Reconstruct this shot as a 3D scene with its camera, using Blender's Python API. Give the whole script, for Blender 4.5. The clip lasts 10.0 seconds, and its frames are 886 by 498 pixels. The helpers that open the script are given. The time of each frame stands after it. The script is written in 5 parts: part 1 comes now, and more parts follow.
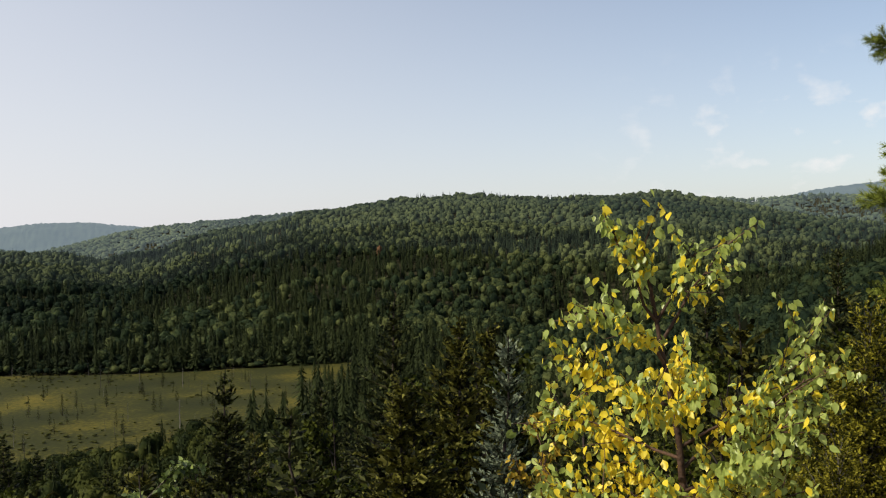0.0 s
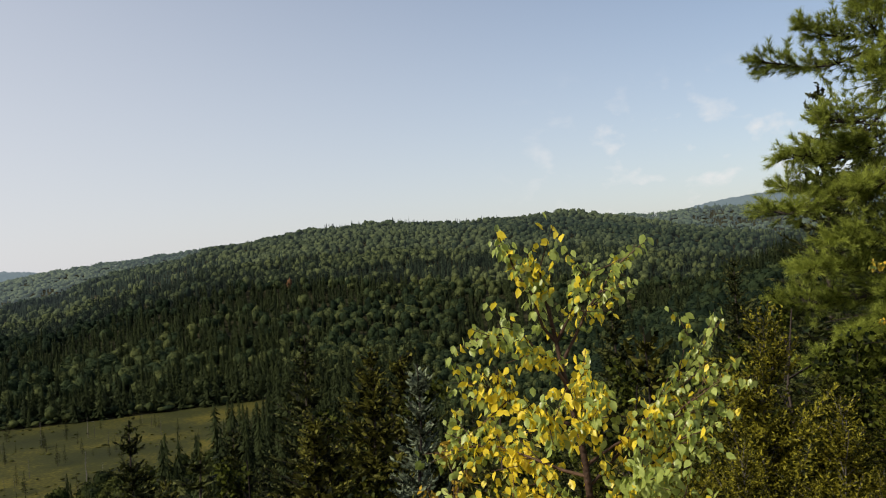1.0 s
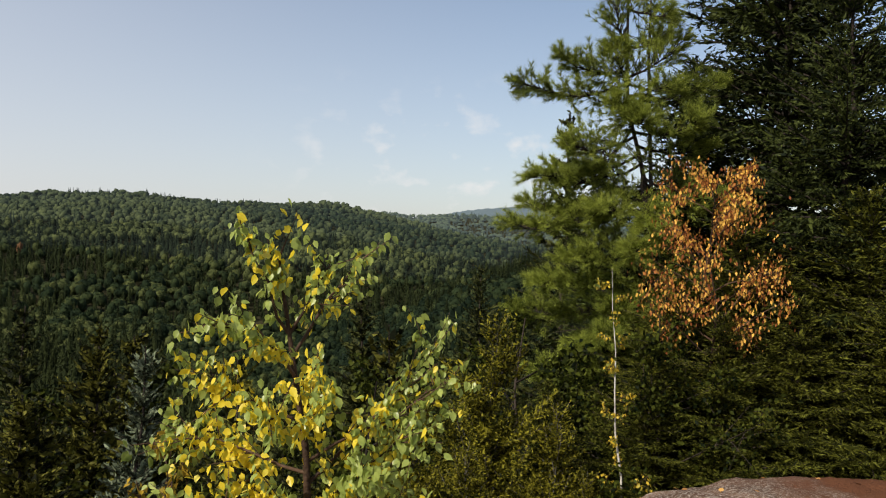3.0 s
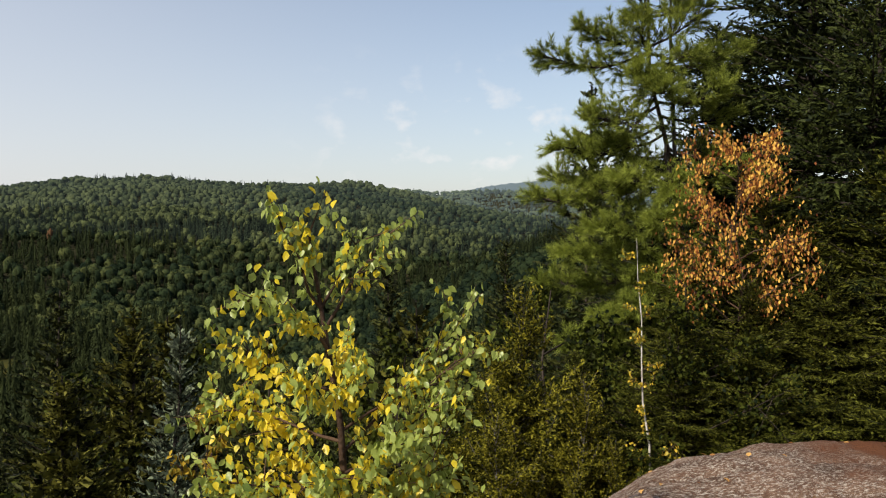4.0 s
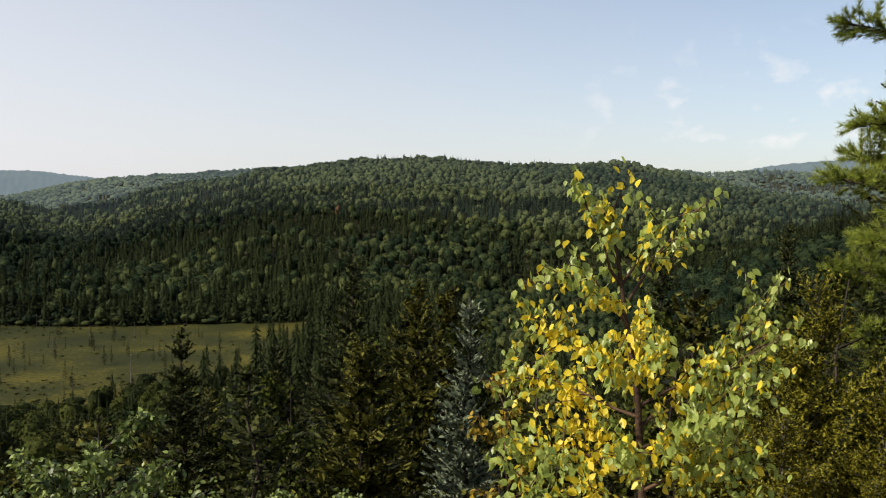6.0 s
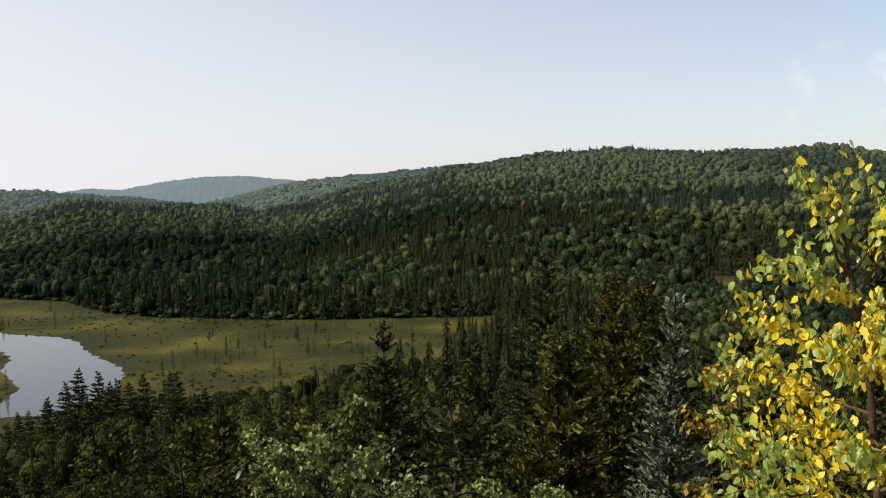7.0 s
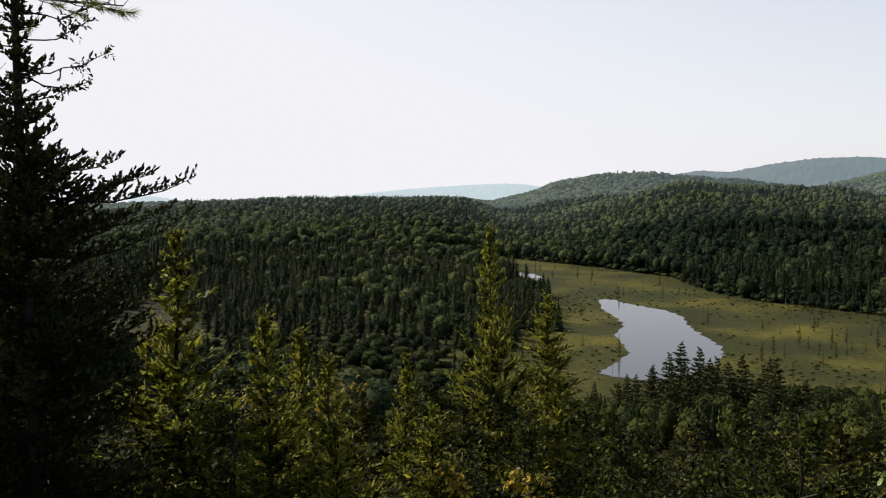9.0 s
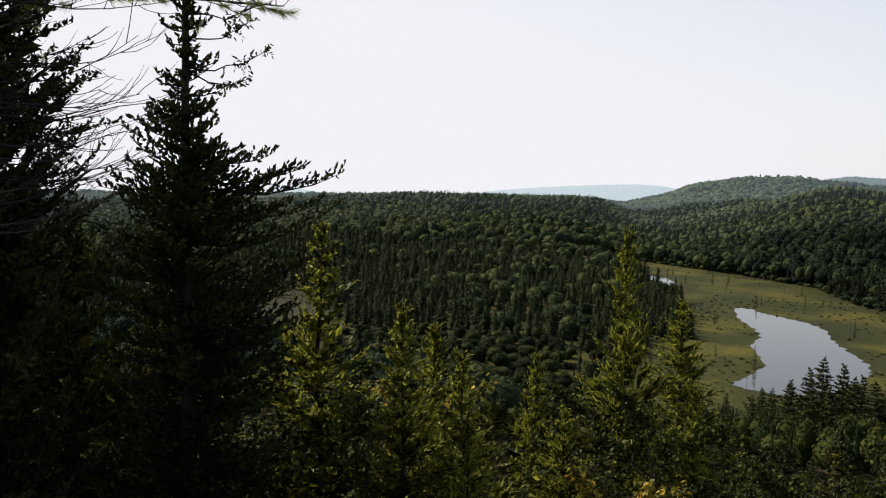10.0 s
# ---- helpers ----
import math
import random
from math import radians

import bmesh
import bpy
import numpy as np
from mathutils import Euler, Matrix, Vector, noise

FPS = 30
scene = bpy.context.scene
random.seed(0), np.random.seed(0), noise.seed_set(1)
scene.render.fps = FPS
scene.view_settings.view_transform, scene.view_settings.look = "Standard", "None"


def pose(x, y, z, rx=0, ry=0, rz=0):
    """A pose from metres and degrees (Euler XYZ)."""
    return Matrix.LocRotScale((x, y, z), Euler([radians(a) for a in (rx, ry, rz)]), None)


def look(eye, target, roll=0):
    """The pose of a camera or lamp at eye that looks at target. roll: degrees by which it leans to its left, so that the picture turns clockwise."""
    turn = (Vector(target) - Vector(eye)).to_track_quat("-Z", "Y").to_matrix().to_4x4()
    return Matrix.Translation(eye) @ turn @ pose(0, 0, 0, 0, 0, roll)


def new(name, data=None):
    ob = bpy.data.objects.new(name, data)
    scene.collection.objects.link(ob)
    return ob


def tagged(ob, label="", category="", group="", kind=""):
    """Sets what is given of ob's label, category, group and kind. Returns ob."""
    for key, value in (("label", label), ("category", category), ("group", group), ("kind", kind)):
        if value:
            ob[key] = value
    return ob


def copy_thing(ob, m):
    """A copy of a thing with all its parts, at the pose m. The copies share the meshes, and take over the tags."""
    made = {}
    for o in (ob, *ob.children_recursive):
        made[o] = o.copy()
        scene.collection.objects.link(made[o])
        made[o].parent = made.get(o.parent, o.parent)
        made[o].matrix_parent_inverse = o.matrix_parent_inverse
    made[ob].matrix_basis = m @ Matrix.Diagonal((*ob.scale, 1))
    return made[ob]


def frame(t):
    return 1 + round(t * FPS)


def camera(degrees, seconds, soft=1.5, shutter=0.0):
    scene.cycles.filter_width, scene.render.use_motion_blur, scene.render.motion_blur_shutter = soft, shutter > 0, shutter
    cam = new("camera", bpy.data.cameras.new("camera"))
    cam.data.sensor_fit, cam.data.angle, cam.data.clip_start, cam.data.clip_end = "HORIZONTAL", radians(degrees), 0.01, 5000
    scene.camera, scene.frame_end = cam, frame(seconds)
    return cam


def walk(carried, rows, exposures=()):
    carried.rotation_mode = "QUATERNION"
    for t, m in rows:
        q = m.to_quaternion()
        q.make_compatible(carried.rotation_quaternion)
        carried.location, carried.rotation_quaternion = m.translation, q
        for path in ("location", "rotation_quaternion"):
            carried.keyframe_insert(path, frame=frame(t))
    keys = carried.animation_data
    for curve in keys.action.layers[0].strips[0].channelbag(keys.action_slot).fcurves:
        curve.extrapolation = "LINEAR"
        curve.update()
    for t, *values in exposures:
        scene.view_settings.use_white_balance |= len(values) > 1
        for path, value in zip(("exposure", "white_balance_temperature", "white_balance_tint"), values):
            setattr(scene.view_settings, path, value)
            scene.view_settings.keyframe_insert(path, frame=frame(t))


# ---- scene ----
cam = camera(56.2, 10.0, soft=1.15)
PATH = [
    (0.00, pose(-0.056, -0.002, 46.007, 89.15, 1.14, 0.12)),
    (0.50, pose(-0.026, 0.011, 46.014, 90.45, 2.48, -4.13)),
    (1.00, pose(0.001, 0.014, 46.018, 90.73, 4.16, -6.02)),
    (1.50, pose(0.019, 0.059, 46.018, 90.77, 3.14, -7.81)),
    (1.80, pose(0.043, 0.081, 46.013, 90.57, 1.13, -11.70)),
    (2.00, pose(0.058, 0.095, 46.010, 88.83, 0.54, -14.69)),
    (2.20, pose(0.071, 0.105, 46.010, 87.75, 0.03, -17.50)),
    (2.50, pose(0.086, 0.115, 46.013, 88.53, -0.80, -19.49)),
    (2.70, pose(0.094, 0.110, 46.014, 89.60, -1.39, -21.08)),
    (3.25, pose(0.082, 0.063, 46.007, 89.70, -1.59, -22.77)),
    (3.80, pose(0.061, 0.019, 45.999, 88.70, -0.94, -21.44)),
    (4.00, pose(0.058, 0.018, 45.999, 88.14, -0.20, -20.80)),
    (4.50, pose(0.046, 0.031, 45.996, 85.79, -0.61, -17.89)),
    (5.00, pose(0.015, 0.038, 45.996, 86.29, -0.35, -13.34)),
    (5.20, pose(0.004, 0.039, 46.001, 86.25, -0.64, -11.54)),
    (5.75, pose(-0.073, -0.019, 45.995, 86.45, -0.93, -5.87)),
    (6.30, pose(-0.152, -0.094, 45.989, 86.71, -0.78, 1.35)),
    (6.50, pose(-0.167, -0.120, 45.993, 86.77, -0.40, 4.24)),
    (7.00, pose(-0.220, -0.155, 45.993, 86.18, 0.76, 10.05)),
    (7.50, pose(-0.284, -0.185, 46.000, 86.93, 0.55, 17.88)),
    (8.00, pose(-0.354, -0.172, 45.977, 85.55, 1.41, 27.10)),
    (8.50, pose(-0.427, -0.165, 45.975, 83.89, 1.62, 37.97)),
    (8.80, pose(-0.481, -0.196, 45.962, 85.13, 1.80, 45.04)),
    (9.00, pose(-0.515, -0.223, 45.959, 85.37, 0.39, 50.24)),
    (9.50, pose(-0.575, -0.283, 45.985, 85.84, 2.03, 57.01)),
    (10.00, pose(-0.612, -0.303, 45.982, 85.13, -1.14, 59.24)),
]
walk(cam, PATH, [(0.0, 0.31), (1.0, 0.19), (2.5, 0.18), (4.0, 0.30), (5.0, 0.34), (6.5, 0.40), (8.0, 0.44), (10.0, 0.44)])

# ---------------------------------------------------------------- light
SUN_AZ, SUN_EL = -112.0, 40.0          # degrees; azimuth from +y, positive to +x
world = bpy.data.worlds.new("world")
scene.world = world
world.use_nodes = True
wt = world.node_tree
wt.nodes.clear()
w_out = wt.nodes.new("ShaderNodeOutputWorld")
w_bg = wt.nodes.new("ShaderNodeBackground")
w_sky = wt.nodes.new("ShaderNodeTexSky")
w_sky.sky_type = "NISHITA"
w_sky.sun_disc = False
w_sky.sun_elevation = radians(SUN_EL)
w_sky.sun_rotation = radians(SUN_AZ)
w_sky.altitude = 300
w_sky.air_density = 1.0
w_sky.dust_density = 1.5
w_sky.ozone_density = 1.0
SKY = 0.11
w_bg.inputs["Strength"].default_value = SKY
sdir = Vector((math.sin(radians(SUN_AZ)) * math.cos(radians(SUN_EL)), math.cos(radians(SUN_AZ)) * math.cos(radians(SUN_EL)), math.sin(radians(SUN_EL))))


def wnode(kind, **values):
    n = wt.nodes.new("ShaderNode" + kind)
    for k, v in values.items():
        if k == "operation":
            n.operation = v
    return n


# summer haze: the sky pales towards the horizon and towards the sun
w_tc = wnode("TexCoord")
w_sep = wnode("SeparateXYZ")
wt.links.new(w_tc.outputs["Generated"], w_sep.inputs[0])
w_el = wnode("MapRange")
w_el.inputs["From Min"].default_value = 0.0
w_el.inputs["From Max"].default_value = 0.62
w_el.inputs["To Min"].default_value = 0.93
w_el.inputs["To Max"].default_value = 0.0
wt.links.new(w_sep.outputs["Z"], w_el.inputs["Value"])
w_dot = wnode("VectorMath", operation="DOT_PRODUCT")
w_dot.inputs[1].default_value = sdir
wt.links.new(w_tc.outputs["Generated"], w_dot.inputs[0])
w_sunward = wnode("MapRange")
w_sunward.inputs["From Min"].default_value = -0.5
w_sunward.inputs["From Max"].default_value = 0.95
w_sunward.inputs["To Min"].default_value = -0.42
w_sunward.inputs["To Max"].default_value = 0.55
wt.links.new(w_dot.outputs["Value"], w_sunward.inputs["Value"])
w_add = wnode("Math", operation="ADD")
w_add.use_clamp = True
wt.links.new(w_el.outputs[0], w_add.inputs[0])
wt.links.new(w_sunward.outputs[0], w_add.inputs[1])
w_mix = wnode("MixRGB")
w_mix.inputs[2].default_value = (5.95, 5.93, 6.22, 1)
wt.links.new(w_add.outputs[0], w_mix.inputs[0])
wt.links.new(w_sky.outputs[0], w_mix.inputs[1])
# small fair-weather clouds low in the north-east
w_map = wnode("Mapping")
w_map.inputs["Scale"].default_value = (24, 24, 36)
wt.links.new(w_tc.outputs["Generated"], w_map.inputs[0])
w_cn = wnode("TexNoise")
w_cn.inputs["Scale"].default_value = 1.0
w_cn.inputs["Detail"].default_value = 6
w_cn.inputs["Roughness"].default_value = 0.55
wt.links.new(w_map.outputs[0], w_cn.inputs["Vector"])
w_cr = wnode("MapRange")
w_cr.inputs["From Min"].default_value = 0.55
w_cr.inputs["From Max"].default_value = 0.72
wt.links.new(w_cn.outputs["Fac"], w_cr.inputs["Value"])
w_cd = wnode("VectorMath", operation="DOT_PRODUCT")
w_cd.inputs[1].default_value = (0.50, 0.86, 0.10)
wt.links.new(w_tc.outputs["Generated"], w_cd.inputs[0])
w_ca = wnode("MapRange")
w_ca.inputs["From Min"].default_value = 0.93
w_ca.inputs["From Max"].default_value = 0.99
wt.links.new(w_cd.outputs["Value"], w_ca.inputs["Value"])
w_cz = wnode("MapRange")
w_cz.inputs["From Min"].default_value = 0.21
w_cz.inputs["From Max"].default_value = 0.12
wt.links.new(w_sep.outputs["Z"], w_cz.inputs["Value"])
w_c1 = wnode("Math", operation="MULTIPLY")
w_c2 = wnode("Math", operation="MULTIPLY")
w_c3 = wnode("Math", operation="MULTIPLY")
w_c3.inputs[1].default_value = 0.62
wt.links.new(w_cr.outputs[0], w_c1.inputs[0])
wt.links.new(w_ca.outputs[0], w_c1.inputs[1])
wt.links.new(w_c1.outputs[0], w_c2.inputs[0])
wt.links.new(w_cz.outputs[0], w_c2.inputs[1])
wt.links.new(w_c2.outputs[0], w_c3.inputs[0])
w_cloud = wnode("MixRGB")
w_cloud.inputs[2].default_value = (6.9, 6.7, 6.6, 1)
wt.links.new(w_c3.outputs[0], w_cloud.inputs[0])
wt.links.new(w_mix.outputs[0], w_cloud.inputs[1])
wt.links.new(w_cloud.outputs[0], w_bg.inputs[0])
wt.links.new(w_bg.outputs[0], w_out.inputs[0])

sun = new("sun", bpy.data.lights.new("sun", "SUN"))
sun.data.energy = 5.0
sun.data.angle = radians(0.6)
sun.data.color = (1.0, 0.92, 0.78)
sun.matrix_world = look(sdir * 100, (0, 0, 0))


# ---------------------------------------------------------------- materials
def material(name, low, high, rough=0.8, scale=6.0, fine=60.0, bump=0.3, translucent=0.0, per="object", spread=0.35, spec=0.12, mid=None):
    """Two-scale mottled surface; colour varies by piece (object or island)."""
    m = bpy.data.materials.new(name)
    m.use_nodes = True
    nt = m.node_tree
    n, l = nt.nodes, nt.links
    n.clear()
    out = n.new("ShaderNodeOutputMaterial")
    bsdf = n.new("ShaderNodeBsdfPrincipled")
    bsdf.inputs["Roughness"].default_value = rough
    bsdf.inputs["Specular IOR Level"].default_value = spec
    tc = n.new("ShaderNodeTexCoord")
    geo = n.new("ShaderNodeNewGeometry")
    n1 = n.new("ShaderNodeTexNoise")
    n1.inputs["Scale"].default_value = scale
    n1.inputs["Detail"].default_value = 5
    n2 = n.new("ShaderNodeTexNoise")
    n2.inputs["Scale"].default_value = fine
    n2.inputs["Detail"].default_value = 3
    l.new(tc.outputs["Object"], n1.inputs["Vector"])
    l.new(tc.outputs["Object"], n2.inputs["Vector"])
    mix = n.new("ShaderNodeMath")
    mix.operation = "MULTIPLY_ADD"
    mix.inputs[1].default_value = 0.35
    l.new(n2.outputs["Fac"], mix.inputs[0])
    sc = n.new("ShaderNodeMath")
    sc.operation = "MULTIPLY"
    sc.inputs[1].default_value = 0.65
    l.new(n1.outputs["Fac"], sc.inputs[0])
    l.new(sc.outputs[0], mix.inputs[2])
    fac = mix.outputs[0]
    if per != "none":
        if per == "object":
            rnd = n.new("ShaderNodeObjectInfo").outputs["Random"]
        elif per == "tone":
            at = n.new("ShaderNodeAttribute")
            at.attribute_name = "tone"
            rnd = at.outputs["Fac"]
        else:
            rnd = geo.outputs["Random Per Island"]
        add = n.new("ShaderNodeMath")
        add.operation = "MULTIPLY_ADD"
        add.inputs[1].default_value = spread * 2
        l.new(rnd, add.inputs[0])
        off = n.new("ShaderNodeMath")
        off.operation = "SUBTRACT"
        off.inputs[1].default_value = spread
        l.new(fac, off.inputs[0])
        l.new(off.outputs[0], add.inputs[2])
        fac = add.outputs[0]
    ramp = n.new("ShaderNodeValToRGB")
    ramp.color_ramp.elements[0].position = 0.25
    ramp.color_ramp.elements[1].position = 0.75
    ramp.color_ramp.elements[0].color = (*low, 1)
    ramp.color_ramp.elements[1].color = (*high, 1)
    if mid:
        e = ramp.color_ramp.elements.new(0.5)
        e.color = (*mid, 1)
    l.new(fac, ramp.inputs[0])
    l.new(ramp.outputs[0], bsdf.inputs["Base Color"])
    if bump:
        b = n.new("ShaderNodeBump")
        b.inputs["Strength"].default_value = bump
        b.inputs["Distance"].default_value = 0.02
        l.new(n2.outputs["Fac"], b.inputs["Height"])
        l.new(b.outputs[0], bsdf.inputs["Normal"])
    if translucent:
        tr = n.new("ShaderNodeBsdfTranslucent")
        l.new(ramp.outputs[0], tr.inputs["Color"])
        ms = n.new("ShaderNodeMixShader")
        ms.inputs[0].default_value = translucent
        l.new(bsdf.outputs[0], ms.inputs[1])
        l.new(tr.outputs[0], ms.inputs[2])
        l.new(ms.outputs[0], out.inputs[0])
    else:
        l.new(bsdf.outputs[0], out.inputs[0])
    return m


M_BARK = material("conifer_bark", (0.012, 0.009, 0.008), (0.055, 0.043, 0.035), 0.9, 8, 50, 0.8)
M_DEADWOOD = material("weathered_wood", (0.05, 0.045, 0.040), (0.15, 0.135, 0.12), 0.85, 8, 60, 0.5)
M_BIRCHBARK = material("white_birch_bark", (0.16, 0.13, 0.11), (0.72, 0.68, 0.62), 0.7, 9, 40, 0.4, per="none")
M_BROWNBARK = material("young_birch_bark", (0.03, 0.018, 0.012), (0.11, 0.065, 0.04), 0.7, 12, 60, 0.4)
M_SPRUCE = material("spruce_needles", (0.006, 0.009, 0.003), (0.062, 0.068, 0.016), 0.7, 1.2, 9, 0, 0.12, per="island", spread=0.38)
M_BOUGH = material("spruce_bough_needles", (0.005, 0.009, 0.003), (0.056, 0.070, 0.015), 0.65, 1.0, 9, 0, 0.12, per="island", spread=0.36)
M_FIR = material("olive_fir_needles", (0.006, 0.008, 0.002), (0.120, 0.115, 0.018), 0.7, 1.6, 9, 0, 0.2, per="island", spread=0.38)
M_HEMLOCK = material("hemlock_needles", (0.018, 0.022, 0.003), (0.27, 0.27, 0.034), 0.55, 1.5, 9, 0, 0.45, per="island", spread=0.36)
M_CEDAR = material("cedar_sprays", (0.014, 0.018, 0.003), (0.25, 0.225, 0.020), 0.6, 2.0, 12, 0, 0.25, per="island", spread=0.4)
M_LEDGEFIR = material("green_fir_needles", (0.007, 0.010, 0.002), (0.125, 0.130, 0.016), 0.65, 1.4, 9, 0, 0.2, per="island", spread=0.38)
M_BLUE = material("blue_spruce_needles", (0.016, 0.024, 0.013), (0.165, 0.195, 0.12), 0.6, 2.0, 12, 0, 0.05, per="island", spread=0.36)
M_PINE = material("pine_needles", (0.07, 0.095, 0.014), (0.38, 0.43, 0.075), 0.5, 1.0, 6, 0, 0.38, per="island", spread=0.3)
M_LEAFGREEN = material("green_birch_leaf", (0.15, 0.21, 0.035), (0.50, 0.56, 0.14), 0.36, 10, 60, 0.1, 0.46, spec=0.45)
M_LEAFYELLOW = material("yellow_birch_leaf", (0.80, 0.63, 0.04), (0.98, 0.87, 0.18), 0.4, 10, 60, 0.1, 0.5, spec=0.4)
M_LEAFREST = material("birch_foliage", (0.09, 0.12, 0.02), (0.72, 0.50, 0.05), 0.45, 3, 30, 0, 0.4, per="island", spread=0.4, spec=0.25, mid=(0.36, 0.30, 0.04))
M_LEAFORANGE = material("dry_orange_leaf", (0.20, 0.065, 0.02), (0.78, 0.46, 0.09), 0.6, 3, 30, 0, 0.35, per="island", spread=0.42, mid=(0.48, 0.20, 0.05))
M_LEAFPALE = material("pale_aspen_leaf", (0.045, 0.068, 0.012), (0.20, 0.25, 0.06), 0.45, 3, 30, 0, 0.25, per="island", spread=0.42, spec=0.4)
M_LEAFBUSH = material("shrub_leaf", (0.005, 0.009, 0.002), (0.052, 0.062, 0.008), 0.6, 1.5, 20, 0, 0.2, per="island", spread=0.38, spec=0.06)
M_GOLDBUSH = material("golden_shrub_leaf", (0.10, 0.10, 0.015), (0.42, 0.28, 0.03), 0.5, 1.5, 20, 0, 0.35, per="island", spread=0.4)
M_FARCON = material("far_conifer", (0.005, 0.009, 0.003), (0.026, 0.034, 0.010), 0.9, 0.3, 1.6, 0, 0.1, per="tone", spread=0.26, spec=0.1)
M_FARDEC = material("far_broadleaf", (0.008, 0.016, 0.008), (0.085, 0.098, 0.032), 0.9, 0.3, 1.6, 0, 0.3, per="tone", spread=0.34, mid=(0.026, 0.040, 0.016), spec=0.1)
M_SHORE = material("shore_thicket", (0.005, 0.009, 0.002), (0.044, 0.050, 0.009), 0.9, 0.3, 1.6, 0, 0.12, per="tone", spread=0.32, mid=(0.016, 0.023, 0.005), spec=0.1)
M_FARRED = material("far_red_maple", (0.05, 0.03, 0.014), (0.13, 0.062, 0.028), 0.9, 0.1, 0.9, 0, per="tone")



# ---------------------------------------------------------------- mesh tools
def mesh_of(name, verts, tris, mat, smooth=False):
    verts = np.asarray(verts, np.float32)
    tris = np.asarray(tris, np.int32)
    me = bpy.data.meshes.new(name)
    me.vertices.add(len(verts))
    me.vertices.foreach_set("co", verts.ravel())
    me.loops.add(tris.size)
    me.loops.foreach_set("vertex_index", tris.ravel())
    me.polygons.add(len(tris))
    me.polygons.foreach_set("loop_start", np.arange(0, tris.size, 3, dtype=np.int32))
    if smooth:
        me.polygons.foreach_set("use_smooth", np.ones(len(tris), bool))
    me.materials.append(mat)
    me.update(calc_edges=True)
    return me


class Heap:
    """Collects triangles of one part."""

    def __init__(self):
        self.v, self.t, self.n = [], [], 0

    def add(self, v, t):
        v = np.asarray(v, float).reshape(-1, 3)
        if len(v):
            self.v.append(v)
            self.t.append(np.asarray(t).reshape(-1, 3) + self.n)
            self.n += len(v)

    def mesh(self, name, mat, smooth=False):
        if not self.v:
            return mesh_of(name, np.zeros((3, 3)), [[0, 1, 2]], mat)
        return mesh_of(name, np.concatenate(self.v), np.concatenate(self.t), mat, smooth)


def part(name, me, parent, label=""):
    ob = new(name, me)
    ob.parent = parent
    if label:
        ob["label"] = label
    return ob


def tube(points, radii, sides=6):
    p = np.asarray(points, float)
    r = np.asarray(radii, float)
    d = np.gradient(p, axis=0)
    d /= np.linalg.norm(d, axis=1, keepdims=True) + 1e-9
    ref = np.where(np.abs(d[:, 2:3]) > 0.9, [[1.0, 0, 0]], [[0, 0, 1.0]])
    u = np.cross(d, ref)
    u /= np.linalg.norm(u, axis=1, keepdims=True) + 1e-9
    w = np.cross(d, u)
    a = np.arange(sides) * 2 * np.pi / sides
    ring = p[:, None] + r[:, None, None] * (np.cos(a)[None, :, None] * u[:, None] + np.sin(a)[None, :, None] * w[:, None])
    v = ring.reshape(-1, 3)
    t = []
    for i in range(len(p) - 1):
        for k in range(sides):
            a0, a1 = i * sides + k, i * sides + (k + 1) % sides
            t += [[a0, a1, a1 + sides], [a0, a1 + sides, a0 + sides]]
    return v, t


def unit(v):
    return v / (np.linalg.norm(v, axis=-1, keepdims=True) + 1e-9)


def needles(rng, p, d, length, per_m, size, width, lean=55.0, flat=0.0, least=4):
    """Needles set round twigs p, d, length; each a slim triangle."""
    count = np.maximum((length * per_m).astype(int), least)
    i = np.repeat(np.arange(len(p)), count)
    u = rng.random(len(i))
    base = p[i] + d[i] * (u * length[i])[:, None]
    side = unit(np.cross(d, np.where(np.abs(d[:, 2:3]) > 0.9, [[1.0, 0, 0]], [[0, 0, 1.0]])))
    up = np.cross(side, d)
    a = rng.random(len(i)) * 2 * np.pi
    ca, sa = np.cos(a), np.sin(a) * (1 - flat)
    perp = unit(ca[:, None] * side[i] + sa[:, None] * up[i])
    lean = np.radians(lean + rng.normal(0, 9, len(i)))
    way = d[i] * np.cos(lean)[:, None] + perp * np.sin(lean)[:, None]
    across = unit(np.cross(way, unit(rng.normal(size=(len(i), 3))))) * (width / 2)
    tip = base + way * (size * rng.uniform(0.7, 1.15, len(i)))[:, None]
    v = np.stack([base - across, base + across, tip], 1).reshape(-1, 3)
    return v, np.arange(len(v)).reshape(-1, 3)


def fronds(rng, p, d, length, width, rolls=3, flat=0.0):
    """Needled twigs as tapered brushes: a few slim blades round each axis."""
    i = np.repeat(np.arange(len(p)), rolls)
    side = unit(np.cross(d, np.where(np.abs(d[:, 2:3]) > 0.9, [[1.0, 0, 0]], [[0, 0, 1.0]])))
    up = np.cross(side, d)
    a = rng.random(len(i)) * np.pi
    across = unit(np.cos(a)[:, None] * side[i] + (np.sin(a) * (1 - flat))[:, None] * up[i])
    w = width * rng.uniform(0.6, 1.2, len(i)) / 2
    way = unit(d[i] + rng.normal(0, 0.12, (len(i), 3)))
    k = rng.uniform(0.15, 0.45, len(i))[:, None]
    l = (length[i] * rng.uniform(0.85, 1.25, len(i)))[:, None]
    b = p[i]
    v = np.stack([b, b + way * l * k + across * w[:, None], b + way * l, b + way * l * k * 1.3 - across * w[:, None]], 1).reshape(-1, 3)
    q = np.array([(0, 1, 2), (0, 2, 3)])
    return v, (q[None] + 4 * np.arange(len(i))[:, None, None]).reshape(-1, 3)


